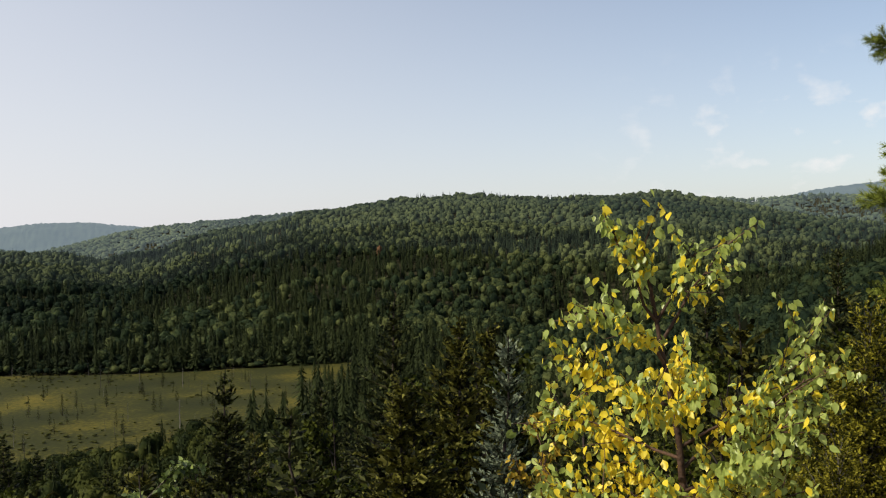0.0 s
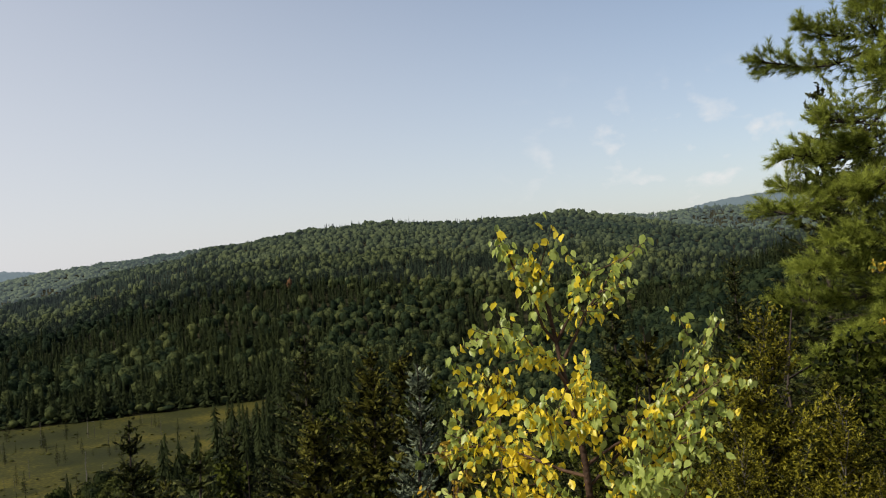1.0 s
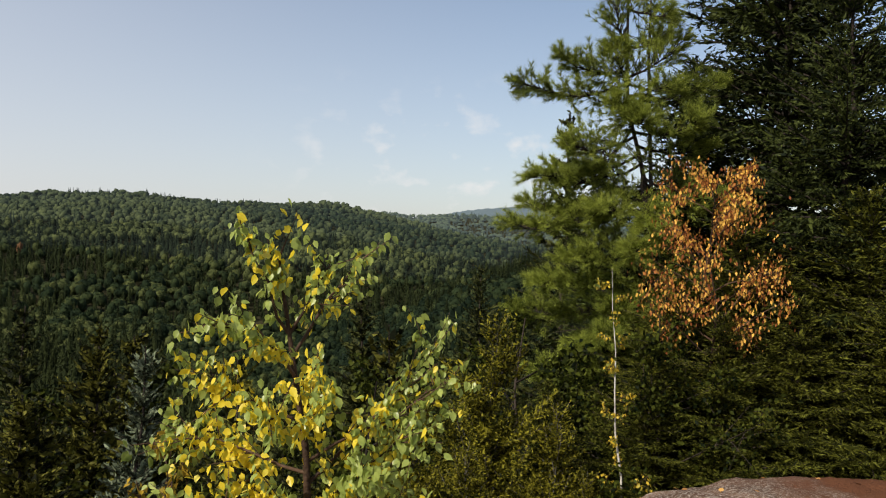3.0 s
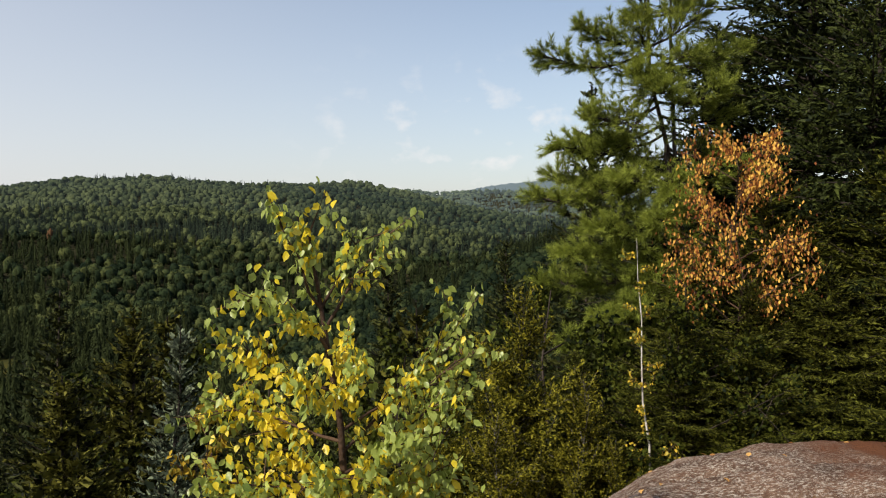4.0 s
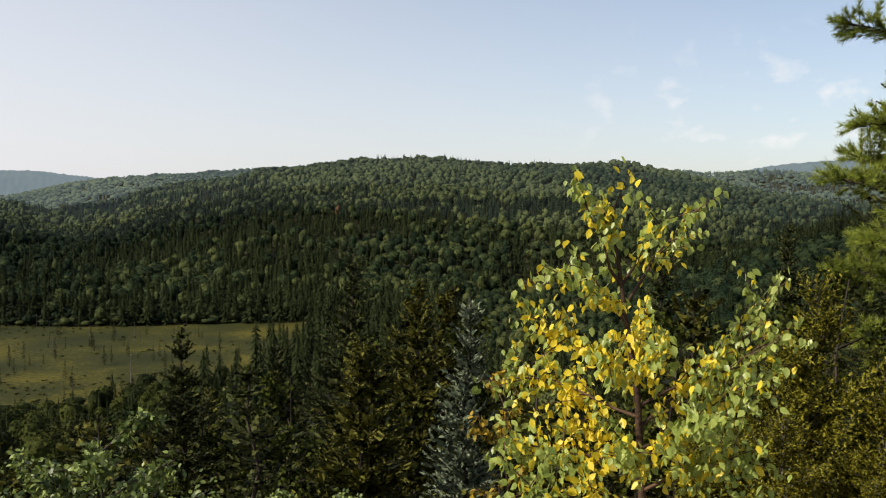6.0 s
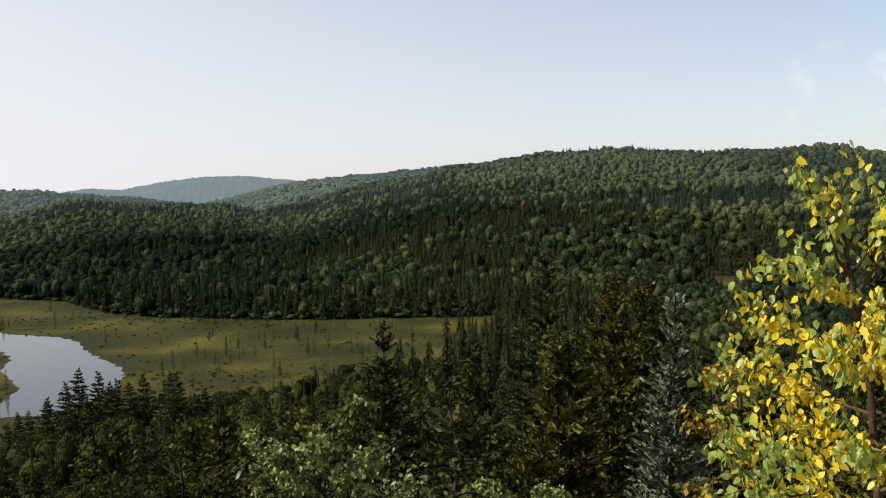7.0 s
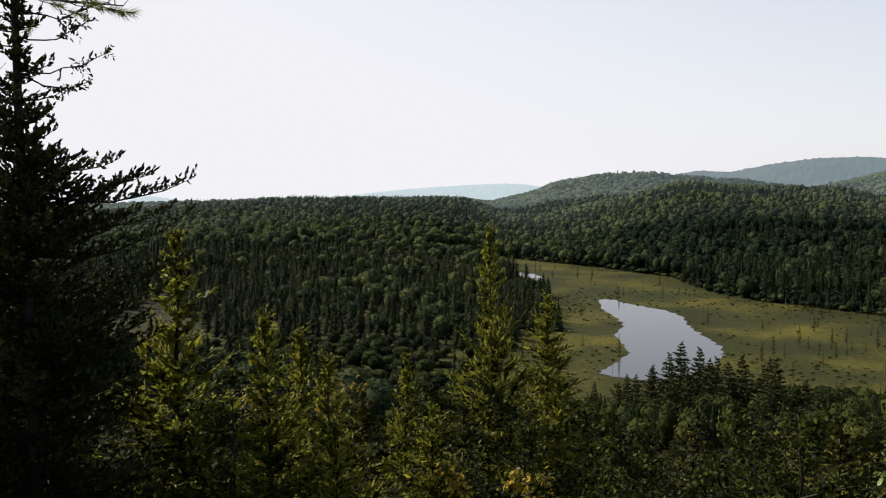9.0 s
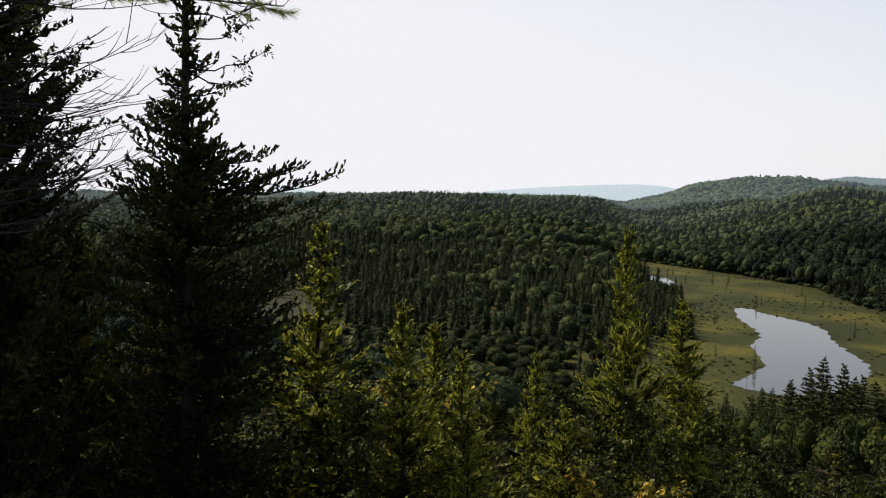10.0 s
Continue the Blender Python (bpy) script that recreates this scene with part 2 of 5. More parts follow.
def leaves(rng, pos, size, droop=0.6, jitter=0.5, facing=None, simple=False):
    """Folded ovate leaves hanging from the points pos."""
    n = len(pos)
    shape = np.array([(0, 0, 0), (0.30, 0.28, 0.05), (0.27, 0.6, 0.06), (0, 1, -0.06), (-0.27, 0.6, 0.06), (-0.30, 0.28, 0.05), (0, 0.45, -0.01)])
    tri = np.array([(0, 1, 6), (1, 2, 6), (2, 3, 6), (3, 4, 6), (4, 5, 6), (5, 0, 6)])
    if simple:
        shape = np.array([(0, 0, 0), (0.36, 0.45, 0.08), (0, 1, -0.05), (-0.36, 0.45, 0.08)])
        tri = np.array([(0, 1, 2), (0, 2, 3)])
    a = rng.random(n) * 2 * np.pi
    way = unit(np.stack([np.cos(a) * (1 - droop * 0.6), np.sin(a) * (1 - droop * 0.6), -droop + rng.normal(0, jitter, n)], 1))
    if facing is None:
        face = rng.normal(size=(n, 3)) + [0, 0, 0.6]
    else:
        face = rng.normal(size=(n, 3)) * 0.7 + facing
    x = unit(np.cross(way, face))
    z = np.cross(x, way)
    s = size * rng.uniform(0.65, 1.2, n)
    v = pos[:, None] + s[:, None, None] * (shape[None, :, 0:1] * x[:, None] + shape[None, :, 1:2] * way[:, None] + shape[None, :, 2:3] * z[:, None])
    t = tri[None] + len(shape) * np.arange(n)[:, None, None]
    return v.reshape(-1, 3), t.reshape(-1, 3)


def bent(rng, start, way, length, steps=6, sag=0.0, lift=0.0, wob=0.04):
    """A curved axis from start along way, that sags and then lifts at its tip."""
    u = np.linspace(0, 1, steps)
    way = unit(np.asarray(way, float))
    p = np.asarray(start, float) + way * (u * length)[:, None]
    p[:, 2] += length * (-sag * u + lift * u * u)
    p[1:] += rng.normal(0, wob * length / steps, (steps - 1, 3)).cumsum(0)
    return p


def along(p, u):
    """Points and ways at the fractions u of the polyline p."""
    k = np.clip(u * (len(p) - 1), 0, len(p) - 1.001)
    i = k.astype(int)
    q = p[i] + (p[i + 1] - p[i]) * (k - i)[:, None]
    return q, unit(p[i + 1] - p[i])


def conifer(name, mat, label, seed, height, radius, clear=0.1, whorls=24, arms=5, incline=5, sag=0.15, lift=0.15, twig=0.33, gap=0.07,
            sub=0.0, per_m=160, size=0.022, width=0.004, lean=55, flat=0.3, shape=0.8, ragged=0.25, trunk_r=None, bark=None, dead=0, lean_xy=(0, 0), leader=0.3, keep=None, core=0.05, rolls=2, fine=True, bit=0.2, splay=0.35, profile=None, rise=0.05, tilt=6, overlap=1.5, fill=0.0):
    """A needle tree: trunk, limbs and a crown of needled twigs, base at the origin."""
    rng = np.random.default_rng(seed)
    root = new(name)
    trunk_r = trunk_r or height * 0.011
    hs = np.linspace(0, 1, 12)
    axis = np.stack([lean_xy[0] * hs ** 1.5 + rng.normal(0, 0.004 * height, 12), lean_xy[1] * hs ** 1.5 + rng.normal(0, 0.004 * height, 12), hs * height], 1)
    axis[0, :2] = 0
    tr = Heap()
    tr.add(*tube(axis, trunk_r * (1 - hs * 0.93) * (1 + 0.5 * np.exp(-hs * 30)), 8))
    limbs, seg_p, seg_d, seg_l = Heap(), [], [], []
    inner_p, inner_d, inner_l = [], [], []
    for w in range(whorls):
        f = clear + (1 - clear) * ((w + rng.uniform(-0.3, 0.3)) / whorls)
        f = min(max(f, 0.02), 0.985)
        top = (1 - f) / (1 - clear)
        for a in range(arms):
            az = a * 2 * np.pi / arms + w * 2.4 + rng.normal(0, 0.25)
            L = (radius * top ** shape + 0.05 * radius) * rng.uniform(1 - ragged, 1 + ragged)
            if profile:
                L = profile(f, az) * rng.uniform(1 - ragged, 1 + ragged)
            if keep is not None and not keep(az, f):
                continue
            base, _ = along(axis, np.array([f + rng.uniform(-0.008, 0.008)]))
            inc = np.radians(incline + 35 * (1 - top) ** 2 + rng.normal(0, tilt))
            way = (np.cos(az) * np.cos(inc), np.sin(az) * np.cos(inc), np.sin(inc))
            ax = bent(rng, base[0], way, L, 6, sag * top, lift * top, 0.05)
            limbs.add(*tube(ax if fine else ax[::5], np.linspace(max(0.012 * L, 0.004), 0.002, 6 if fine else 2), 4 if fine else 3))
            if f < clear + dead and rng.random() < 0.7:
                continue
            if fill:
                inner_p.append(ax[:4])
                inner_d.append(unit(np.diff(ax, axis=0))[:4])
                inner_l.append(np.full(4, L * 0.24))
            k = max(int(L * 0.85 / gap), 2)
            u = np.linspace(0.18, 1.0, k) + rng.uniform(-0.02, 0.02, k)
            q, d = along(ax, np.clip(u, 0, 1))
            side = unit(np.cross(d, [0, 0, 1.0])) * np.where(np.arange(k) % 2, 1, -1)[:, None]
            tw = twig * L * (1.12 - u) * rng.uniform(0.6, 1.2, k) + 0.05
            wy = unit(d * 0.75 + side * 0.8 + rng.normal(0, 0.16, (k, 3)) + [0, 0, rise])
            seg_p += [q, ax[:-1]]
            seg_d += [wy, unit(np.diff(ax, axis=0))]
            seg_l += [tw, np.linalg.norm(np.diff(ax, axis=0), axis=1)]
            if sub:
                big = tw > sub * 2
                for j in np.where(big)[0]:
                    m = int(tw[j] / sub) + 1
                    uu = np.linspace(0.25, 0.95, m)
                    q2 = q[j] + wy[j] * (uu * tw[j])[:, None]
                    s2 = unit(np.cross(wy[j], [0, 0, 1.0])) * np.where(np.arange(m) % 2, 1, -1)[:, None]
                    seg_p.append(q2)
                    seg_d.append(unit(wy[j] * 0.8 + s2 * 0.75 + rng.normal(0, 0.15, (m, 3)) + [0, 0, rise]))
                    seg_l.append(tw[j] * 0.45 * (1.1 - uu) + 0.03)
    tip, d = along(axis, np.array([1 - leader / height, 0.999]))
    seg_p.append(tip[:1]); seg_d.append(np.array([[0, 0, 1.0]])); seg_l.append(np.array([leader]))
    p, d, l = np.concatenate(seg_p), np.concatenate(seg_d), np.concatenate(seg_l)
    cr = Heap()
    k = np.maximum(np.ceil(l / bit).astype(int), 1)
    i = np.repeat(np.arange(len(p)), k)
    step = np.concatenate([np.arange(c) for c in k]) / k[i]
    fp = p[i] + d[i] * (step * l[i])[:, None]
    fd = d[i] + rng.normal(0, splay, (len(i), 3)) * [1, 1, 1 - flat * 0.7]
    cr.add(*fronds(rng, fp, unit(fd), l[i] / k[i] * overlap, core, rolls, flat))
    if fill:
        ip, idr, il = np.concatenate(inner_p), np.concatenate(inner_d), np.concatenate(inner_l)
        cr.add(*fronds(rng, ip, unit(idr + rng.normal(0, 0.3, idr.shape)), il, fill, 2, 0.0))
    if per_m:
        cr.add(*needles(rng, p, d, l, per_m, size, width, lean, flat))
    root["own"] = height
    part("trunk", tr.mesh("trunk", bark or M_BARK, True), root)
    tagged(part("branchwork", limbs.mesh("branchwork", bark or M_BARK), root), kind="stuff")
    part("crown", cr.mesh("crown", mat), root)
    return tagged(root, label, "tree")


def broadleaf(name, mat, label, seed, height, radius, limbs_n=14, leaf=0.06, per=26, clear=0.15, bark=None, trunk_r=None, up=0.9, lean_xy=(0, 0), category="tree", droop=0.5, twigs=5, spread=0.16, simple=True, single=False, wob=0.012, limb_bark=None, limb_r=0.45):
    """A leafy tree or shrub: bent trunk, limbs, twigs and separate leaves."""
    rng = np.random.default_rng(seed)
    root = new(name)
    trunk_r = trunk_r or height * 0.012
    hs = np.linspace(0, 1, 9)
    axis = np.stack([lean_xy[0] * hs + rng.normal(0, wob * height, 9), lean_xy[1] * hs + rng.normal(0, wob * height, 9), hs * height], 1)
    axis[0, :2] = 0
    tr, lb, cr = Heap(), Heap(), Heap()
    tr.add(*tube(axis, trunk_r * (1 - 0.9 * hs), 7))
    spots = []
    for k in range(limbs_n):
        f = clear + (0.97 - clear) * (k + rng.random()) / limbs_n
        b, _ = along(axis, np.array([f]))
        az = k * 2.4 + rng.normal(0, 0.4)
        L = radius * (1 - 0.65 * ((f - clear) / (1 - clear)) ** 1.5) * rng.uniform(0.7, 1.2)
        ax = bent(rng, b[0], (np.cos(az), np.sin(az), up * rng.uniform(0.5, 1.3)), L, 6, 0, -0.1, 0.12)
        fine_twigs = []
        if single:
            lb = Heap()
        lb.add(*tube(ax if single else ax[::5], np.linspace(trunk_r * limb_r * (1 - f * 0.6), 0.003, 6 if single else 2), 5 if single else 3))
        for j in range(twigs):
            q, d = along(ax, np.array([0.3 + 0.7 * (j + rng.random()) / twigs]))
            wy = unit(d[0] + rng.normal(0, 0.7, 3))
            tx = bent(rng, q[0], wy, L * rng.uniform(0.2, 0.45), 4, 0.1, 0, 0.1)
            if single:
                th = Heap()
                th.add(*tube(tx, np.linspace(0.005, 0.002, 4), 3))
                fine_twigs.append(th)
            else:
                lb.add(*tube(tx[::3], np.linspace(0.005, 0.002, 2), 3))
            u = rng.random(per)
            s, _ = along(tx, u)
            spots.append(s + rng.normal(0, spread * L * 0.35, s.shape))
        if single:
            limb = part("limb", lb.mesh("limb", limb_bark or bark or M_BARK), root)
            for th in fine_twigs:
                part("twig", th.mesh("twig", limb_bark or bark or M_BARK), limb)
    s = np.concatenate(spots)
    cr.add(*leaves(rng, s, leaf, droop, simple=simple))
    root["own"] = height
    part("trunk", tr.mesh("trunk", bark or M_BARK, True), root)
    if not single:
        tagged(part("branchwork", lb.mesh("branchwork", bark or M_BARK), root), kind="stuff")
    part("crown", cr.mesh("crown", mat), root)
    return tagged(root, label, category)


# ---------------------------------------------------------------- terrain
EYE = 46.0


def lerp(x, pairs):
    xs, ys = zip(*pairs)
    return np.interp(x, xs, ys)


def smooth01(x):
    x = np.clip(x, 0, 1)
    return x * x * (3 - 2 * x)


# ridges: crest distance, foot distance by azimuth, tree-top angle of the crest by azimuth
RIDGES = {
    "main": (1000, ((-40, 420), (-30, 360), (-20, 338), (-10, 340), (0, 400), (8, 455), (25, 480)),
             ((-27, -3.2), (-23.2, -1.2), (-21.4, -0.8), (-18.9, -0.5), (-17.4, 0.15), (-14.4, 0.95), (-11.4, 1.45), (-9.9, 2.0), (-7.5, 2.25), (-3.7, 2.62), (0, 2.87), (3.4, 2.92), (7.1, 2.76), (11, 2.72), (14.7, 2.72), (17, 2.3), (20, 1.8), (24, 1.0), (28, 0.4), (34, 0.0))),
    "low": (850, ((-50, 520), (-40, 460), (-20, 370)),
            ((-44, -2.6), (-38, -1.2), (-35.8, -0.5), (-34.2, -0.05), (-32.3, -0.15), (-29.6, -0.37), (-27.3, -0.27), (-24.6, -0.42), (-22.6, -1.08), (-20.3, -1.3), (-15, -3))),
    "left": (800, ((-95, 230), (-70, 260), (-55, 300), (-48, 460), (-44, 700)),
             ((-95, -2.2), (-75, -2.2), (-69.9, -1.95), (-66.9, -1.5), (-62, -1.25), (-56, -1.08), (-53, -1.1), (-50.3, -1.18), (-48.8, -1.4), (-47.2, -2.2), (-45, -3.2))),
    "right": (420, ((10, 200), (25, 180), (60, 120)),
              ((14, -6.5), (20, -4.2), (24, -2.2), (27, -1.0), (30, -0.2), (36, 0.6), (60, 1.5))),
    "second": (1650, ((-30, 1150), (40, 1150)),
               ((-28, -1), (-21, 1.05), (-18.5, 1.22), (-15.3, 1.5), (-11.5, 1.9), (-8, 2.15), (0, 2.0), (10, 2.0), (16.6, 2.4), (20.5, 2.33), (24, 2.38), (30, 1.9), (45, 1.5))),
    "round": (1500, ((-60, 950), (-20, 950)),
              ((-50, -2.2), (-47, -1.3), (-44.5, -0.85), (-43, -0.1), (-41.5, 0.35), (-39.9, 0.66), (-37.3, 0.69), (-35, 0.52), (-31, 0.2), (-26, -0.6), (-20, -1.5))),
}
FAR_RIDGES = {
    "blue": (2500, ((-40, 1700), (0, 1700)), ((-37, -0.6), (-34.5, 0.5), (-33.3, 0.72), (-31.2, 0.62), (-28.6, 1.12), (-26.3, 1.42), (-23.6, 1.5), (-21, 1.22), (-15, 0.6), (-8, 0))),
    "east": (3100, ((0, 1900), (50, 1900)), ((14, 0.6), (19, 1.6), (24, 2.6), (26.3, 2.85), (28.5, 2.98), (31, 2.95), (38, 2.7), (50, 2.0))),
    "pale": (4300, ((-70, 3000), (-30, 3000)), ((-66, -1.3), (-58, -1.1), (-54.5, -0.65), (-52, -0.42), (-48.7, -0.2), (-46, -0.1), (-44.5, -0.2), (-41, -0.8), (-34, -1.2))),
}


def ridge_height(r, az, spec, trees=9.0):
    crest, foot, angle = spec
    r0 = lerp(az, foot)
    top = EYE + crest * np.tan(np.radians(lerp(az, angle))) - trees
    lo, hi = angle[0][0], angle[-1][0]
    fade = smooth01((az - lo + 6) / 6) * smooth01((hi + 6 - az) / 6)
    s = np.clip((r - r0) / (crest - r0), 0, 1)
    up = top * s ** 0.85
    down = top * (1 - 0.6 * np.clip((r - crest) / crest, 0, 1))
    return np.where(r < crest, up, down) * fade


def near_height(r, az):
    shift = 3.6 * smooth01((az - 18) / 20) + 2.5 * smooth01((-60 - az) / 20) + 400 * smooth01((np.abs(az) - 100) / 30)
    return lerp(np.maximum(r - shift, 0), ((0, 43.9), (2.2, 43.8), (3.2, 43.0), (5, 41.2), (8, 38.3), (13, 35.3), (20, 32.5), (35, 27.5), (60, 20.5), (90, 13.5), (120, 7), (150, 1.5), (172, 0), (9000, 0)))


def ground_z(x, y):
    x, y = np.asarray(x, float), np.asarray(y, float)
    r, az = np.hypot(x, y), np.degrees(np.arctan2(x, y))
    z = near_height(r, az)
    for spec in RIDGES.values():
        z = np.maximum(z, ridge_height(r, az, spec))
    z = z - 130 * smooth01((r - 1750) / 900) * (z < 400)
    amp = np.clip((r - 330) / 500, 0, 1)
    z = z + amp * (2.6 * np.sin(x * 0.021 + 1.3 * np.sin(y * 0.011)) * np.sin(y * 0.017 + 0.6) + 1.4 * np.sin(x * 0.06 + 2) * np.sin(y * 0.05))
    return z


def water_shape(points, steps=10, wob=0.0, seed=3):
    """A closed, softly wavy outline through a few plan points."""
    rng = np.random.default_rng(seed)
    p = np.array(points, float)
    n = len(p)
    out = []
    for i in range(n):
        a, b, c, d = p[i - 1], p[i], p[(i + 1) % n], p[(i + 2) % n]
        for k in range(steps):
            t = k / steps
            out.append(0.5 * (2 * b + (c - a) * t + (2 * a - 5 * b + 4 * c - d) * t * t + (3 * b - a - 3 * c + d) * t ** 3))
    return np.array(out) + rng.normal(0, wob, (len(out), 2))


def inside(px, py, poly):
    hit = np.zeros(np.shape(px), bool)
    n = len(poly)
    for i in range(n):
        (x0, y0), (x1, y1) = poly[i], poly[(i + 1) % n]
        c = ((y0 > py) != (y1 > py)) & (px < (x1 - x0) * (py - y0) / (y1 - y0 + 1e-12) + x0)
        hit ^= c
    return hit


POND = water_shape([(-207, 251), (-185, 247), (-167, 242), (-147, 222), (-126, 203), (-117, 190), (-112, 172), (-115, 156), (-127, 153), (-130, 161), (-137, 177), (-155, 195), (-166, 212), (-191, 232)], 10, 0.5)
POOL = water_shape([(-296, 297), (-280, 292), (-264, 280), (-266, 275), (-282, 282), (-297, 290)], 6, 0.3)
CREEK = water_shape([(46, 346), (56, 349), (66, 347), (64, 343), (52, 342)], 6, 0.3)
SPIT = [(-157, 152), (-168, 172), (-172, 191), (-195, 213), (-262, 276), (-300, 300), (-350, 320), (-420, 250), (-330, 120), (-215, 100), (-200, 132)]
CLEARING = water_shape([(50, 440), (66, 452), (86, 446), (80, 405), (64, 385), (54, 400)], 5)


# ---------------------------------------------------------------- ground, bog, water
def ground_material():
    m = material("forest_floor", (0.012, 0.014, 0.005), (0.04, 0.034, 0.014), 0.95, 0.05, 1.5, 0.4, per="none")
    return m


def build_ground():
    az = np.radians(np.concatenate([np.arange(-180, -95, 5.0), np.arange(-95, 60, 0.6), np.arange(60, 180, 5.0)]))
    r = np.concatenate([[0.3, 0.8, 1.4, 2.0], np.geomspace(2.6, 4900, 150)])
    A, Rr = np.meshgrid(az, r)
    x, y = Rr * np.sin(A), Rr * np.cos(A)
    z = ground_z(x, y)
    v = np.stack([x, y, z], -1).reshape(-1, 3)
    na, nr = len(az), len(r)
    i, j = np.meshgrid(np.arange(nr - 1), np.arange(na))
    i, j = i.ravel(), j.ravel()
    k = (j + 1) % na
    t = np.concatenate([np.stack([i * na + j, i * na + k, (i + 1) * na + k], 1), np.stack([i * na + j, (i + 1) * na + k, (i + 1) * na + j], 1)])
    v = np.concatenate([v, [[0, 0, 44.35]]])
    jj = np.arange(na)
    t = np.concatenate([t, np.stack([np.full(na, len(v) - 1), (jj + 1) % na, jj], 1)])
    t = t[:, ::-1]
    tagged(new("ground", mesh_of("ground", v, t, ground_material(), True)), "dark forest floor falling to a wooded valley", "ground", kind="structure")


build_ground()


def sheet(name, outline, z, mat, label, category, kind="structure"):
    bm = bmesh.new()
    f = bm.faces.new([bm.verts.new((x, y, z)) for x, y in outline])
    if f.normal.z < 0:
        f.normal_flip()
    bmesh.ops.triangulate(bm, faces=[f])
    bmesh.ops.recalc_face_normals(bm, faces=bm.faces)
    me = bpy.data.meshes.new(name)
    bm.to_mesh(me)
    bm.free()
    me.materials.append(mat)
    return tagged(new(name, me), label, category, kind=kind)


M_BOG = material("bog_sedge", (0.007, 0.010, 0.002), (0.125, 0.100, 0.011), 0.9, 0.035, 0.9, 0.5, per="none", mid=(0.026, 0.028, 0.004))
M_WATER = bpy.data.materials.new("pond_water")
M_WATER.use_nodes = True
_b = M_WATER.node_tree.nodes["Principled BSDF"]
_b.inputs["Base Color"].default_value = (0.012, 0.014, 0.012, 1)
_b.inputs["Roughness"].default_value = 0.08
_b.inputs["IOR"].default_value = 1.33
_b.inputs["Specular IOR Level"].default_value = 1.0
_n = M_WATER.node_tree.nodes.new("ShaderNodeTexNoise")
_n.inputs["Scale"].default_value = 1.2
_p = M_WATER.node_tree.nodes.new("ShaderNodeBump")
_p.inputs["Strength"].default_value = 0.12
_p.inputs["Distance"].default_value = 0.03
M_WATER.node_tree.links.new(_n.outputs["Fac"], _p.inputs["Height"])
M_WATER.node_tree.links.new(_p.outputs[0], _b.inputs["Normal"])

BOG = [(-385, 345), (-340, 345), (-286, 342), (-231, 332), (-194, 302), (-166, 291), (-121, 289), (-99, 291), (-60, 300), (-35, 305), (-30, 260), (-40, 190), (-50, 140), (-70, 110), (-105, 92), (-150, 90), (-215, 70), (-260, 50), (-330, 150)]
sheet("bog", water_shape(BOG, 6, 1.0), 0.18, M_BOG, "yellow-green sedge bog on the valley floor", "bog")
sheet("meadow", CLEARING, 0.18, M_BOG, "small yellow-green sedge clearing among dark spruces", "meadow")
sheet("water_pond", POND, 0.26, M_WATER, "still pond reflecting the pale sky", "water")
sheet("water_pool", POOL, 0.26, M_WATER, "small pool behind drowned spruces", "water")
sheet("water_creek", CREEK, 0.26, M_WATER, "short open stretch of the creek", "water")


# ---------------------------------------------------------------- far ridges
def haze_glow_material(name, low, high, haze, amount):
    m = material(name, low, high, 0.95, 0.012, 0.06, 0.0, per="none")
    # the ridge surface emits the haze colour in place of real air haze
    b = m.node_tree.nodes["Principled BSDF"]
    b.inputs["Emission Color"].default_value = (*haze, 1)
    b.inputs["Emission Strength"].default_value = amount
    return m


def backdrop_ridge(key, mat, label):
    spec = FAR_RIDGES[key]
    lo, hi = spec[2][0][0] - 5, spec[2][-1][0] + 5
    az = np.arange(lo, hi, 0.12)
    r = np.linspace(spec[0] * 0.62, spec[0] * 1.08, 26)
    A, Rr = np.meshgrid(az, r)
    z = ridge_height(Rr, A, spec, 4.0) - 90 * np.clip(1 - (Rr / spec[0] - 0.62) / 0.3, 0, 1)
    x, y = Rr * np.sin(np.radians(A)), Rr * np.cos(np.radians(A))
    rng = np.random.default_rng(5)
    z = z + rng.normal(0, 1.1, z.shape) * (spec[0] / 2500) ** 0.3
    v = np.stack([x, y, z], -1).reshape(-1, 3)
    na = len(az)
    i, j = np.meshgrid(np.arange(len(r) - 1), np.arange(na - 1))
    i, j = i.ravel(), j.ravel()
    t = np.concatenate([np.stack([i * na + j, (i + 1) * na + j + 1, i * na + j + 1], 1), np.stack([i * na + j, (i + 1) * na + j, (i + 1) * na + j + 1], 1)])
    tagged(new("backdrop", mesh_of("backdrop_" + key, v, t, mat)), label, "hills", kind="structure")


# dark woods below, veiled by painted-in blue haze glow; strongest on the farthest
M_HAZE2 = haze_glow_material("haze_glow_woods", (0.012, 0.02, 0.012), (0.04, 0.05, 0.03), (0.33, 0.42, 0.52), 0.34)
M_HAZE3 = haze_glow_material("pale_haze_glow", (0.04, 0.06, 0.05), (0.08, 0.11, 0.09), (0.50, 0.57, 0.66), 0.64)
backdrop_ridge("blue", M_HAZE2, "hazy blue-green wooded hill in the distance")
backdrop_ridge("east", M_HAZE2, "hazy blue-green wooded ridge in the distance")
backdrop_ridge("pale", M_HAZE3, "hazy pale blue ridge on the horizon")


# ---------------------------------------------------------------- woods on the hills
def hidden(x, y, top):
    """True where the bare terrain in front covers a tree's top."""
    r, az = np.hypot(x, y), np.arctan2(x, y)
    worst = np.full(len(x), -9.0)
    for f in np.linspace(0.12, 0.97, 36):
        rr = r * f
        xx, yy = rr * np.sin(az), rr * np.cos(az)
        e = (ground_z(xx, yy) + np.where(rr > 380, 5.0, 0.0) - EYE) / rr
        worst = np.maximum(worst, e)
    return (top - EYE) / r < worst


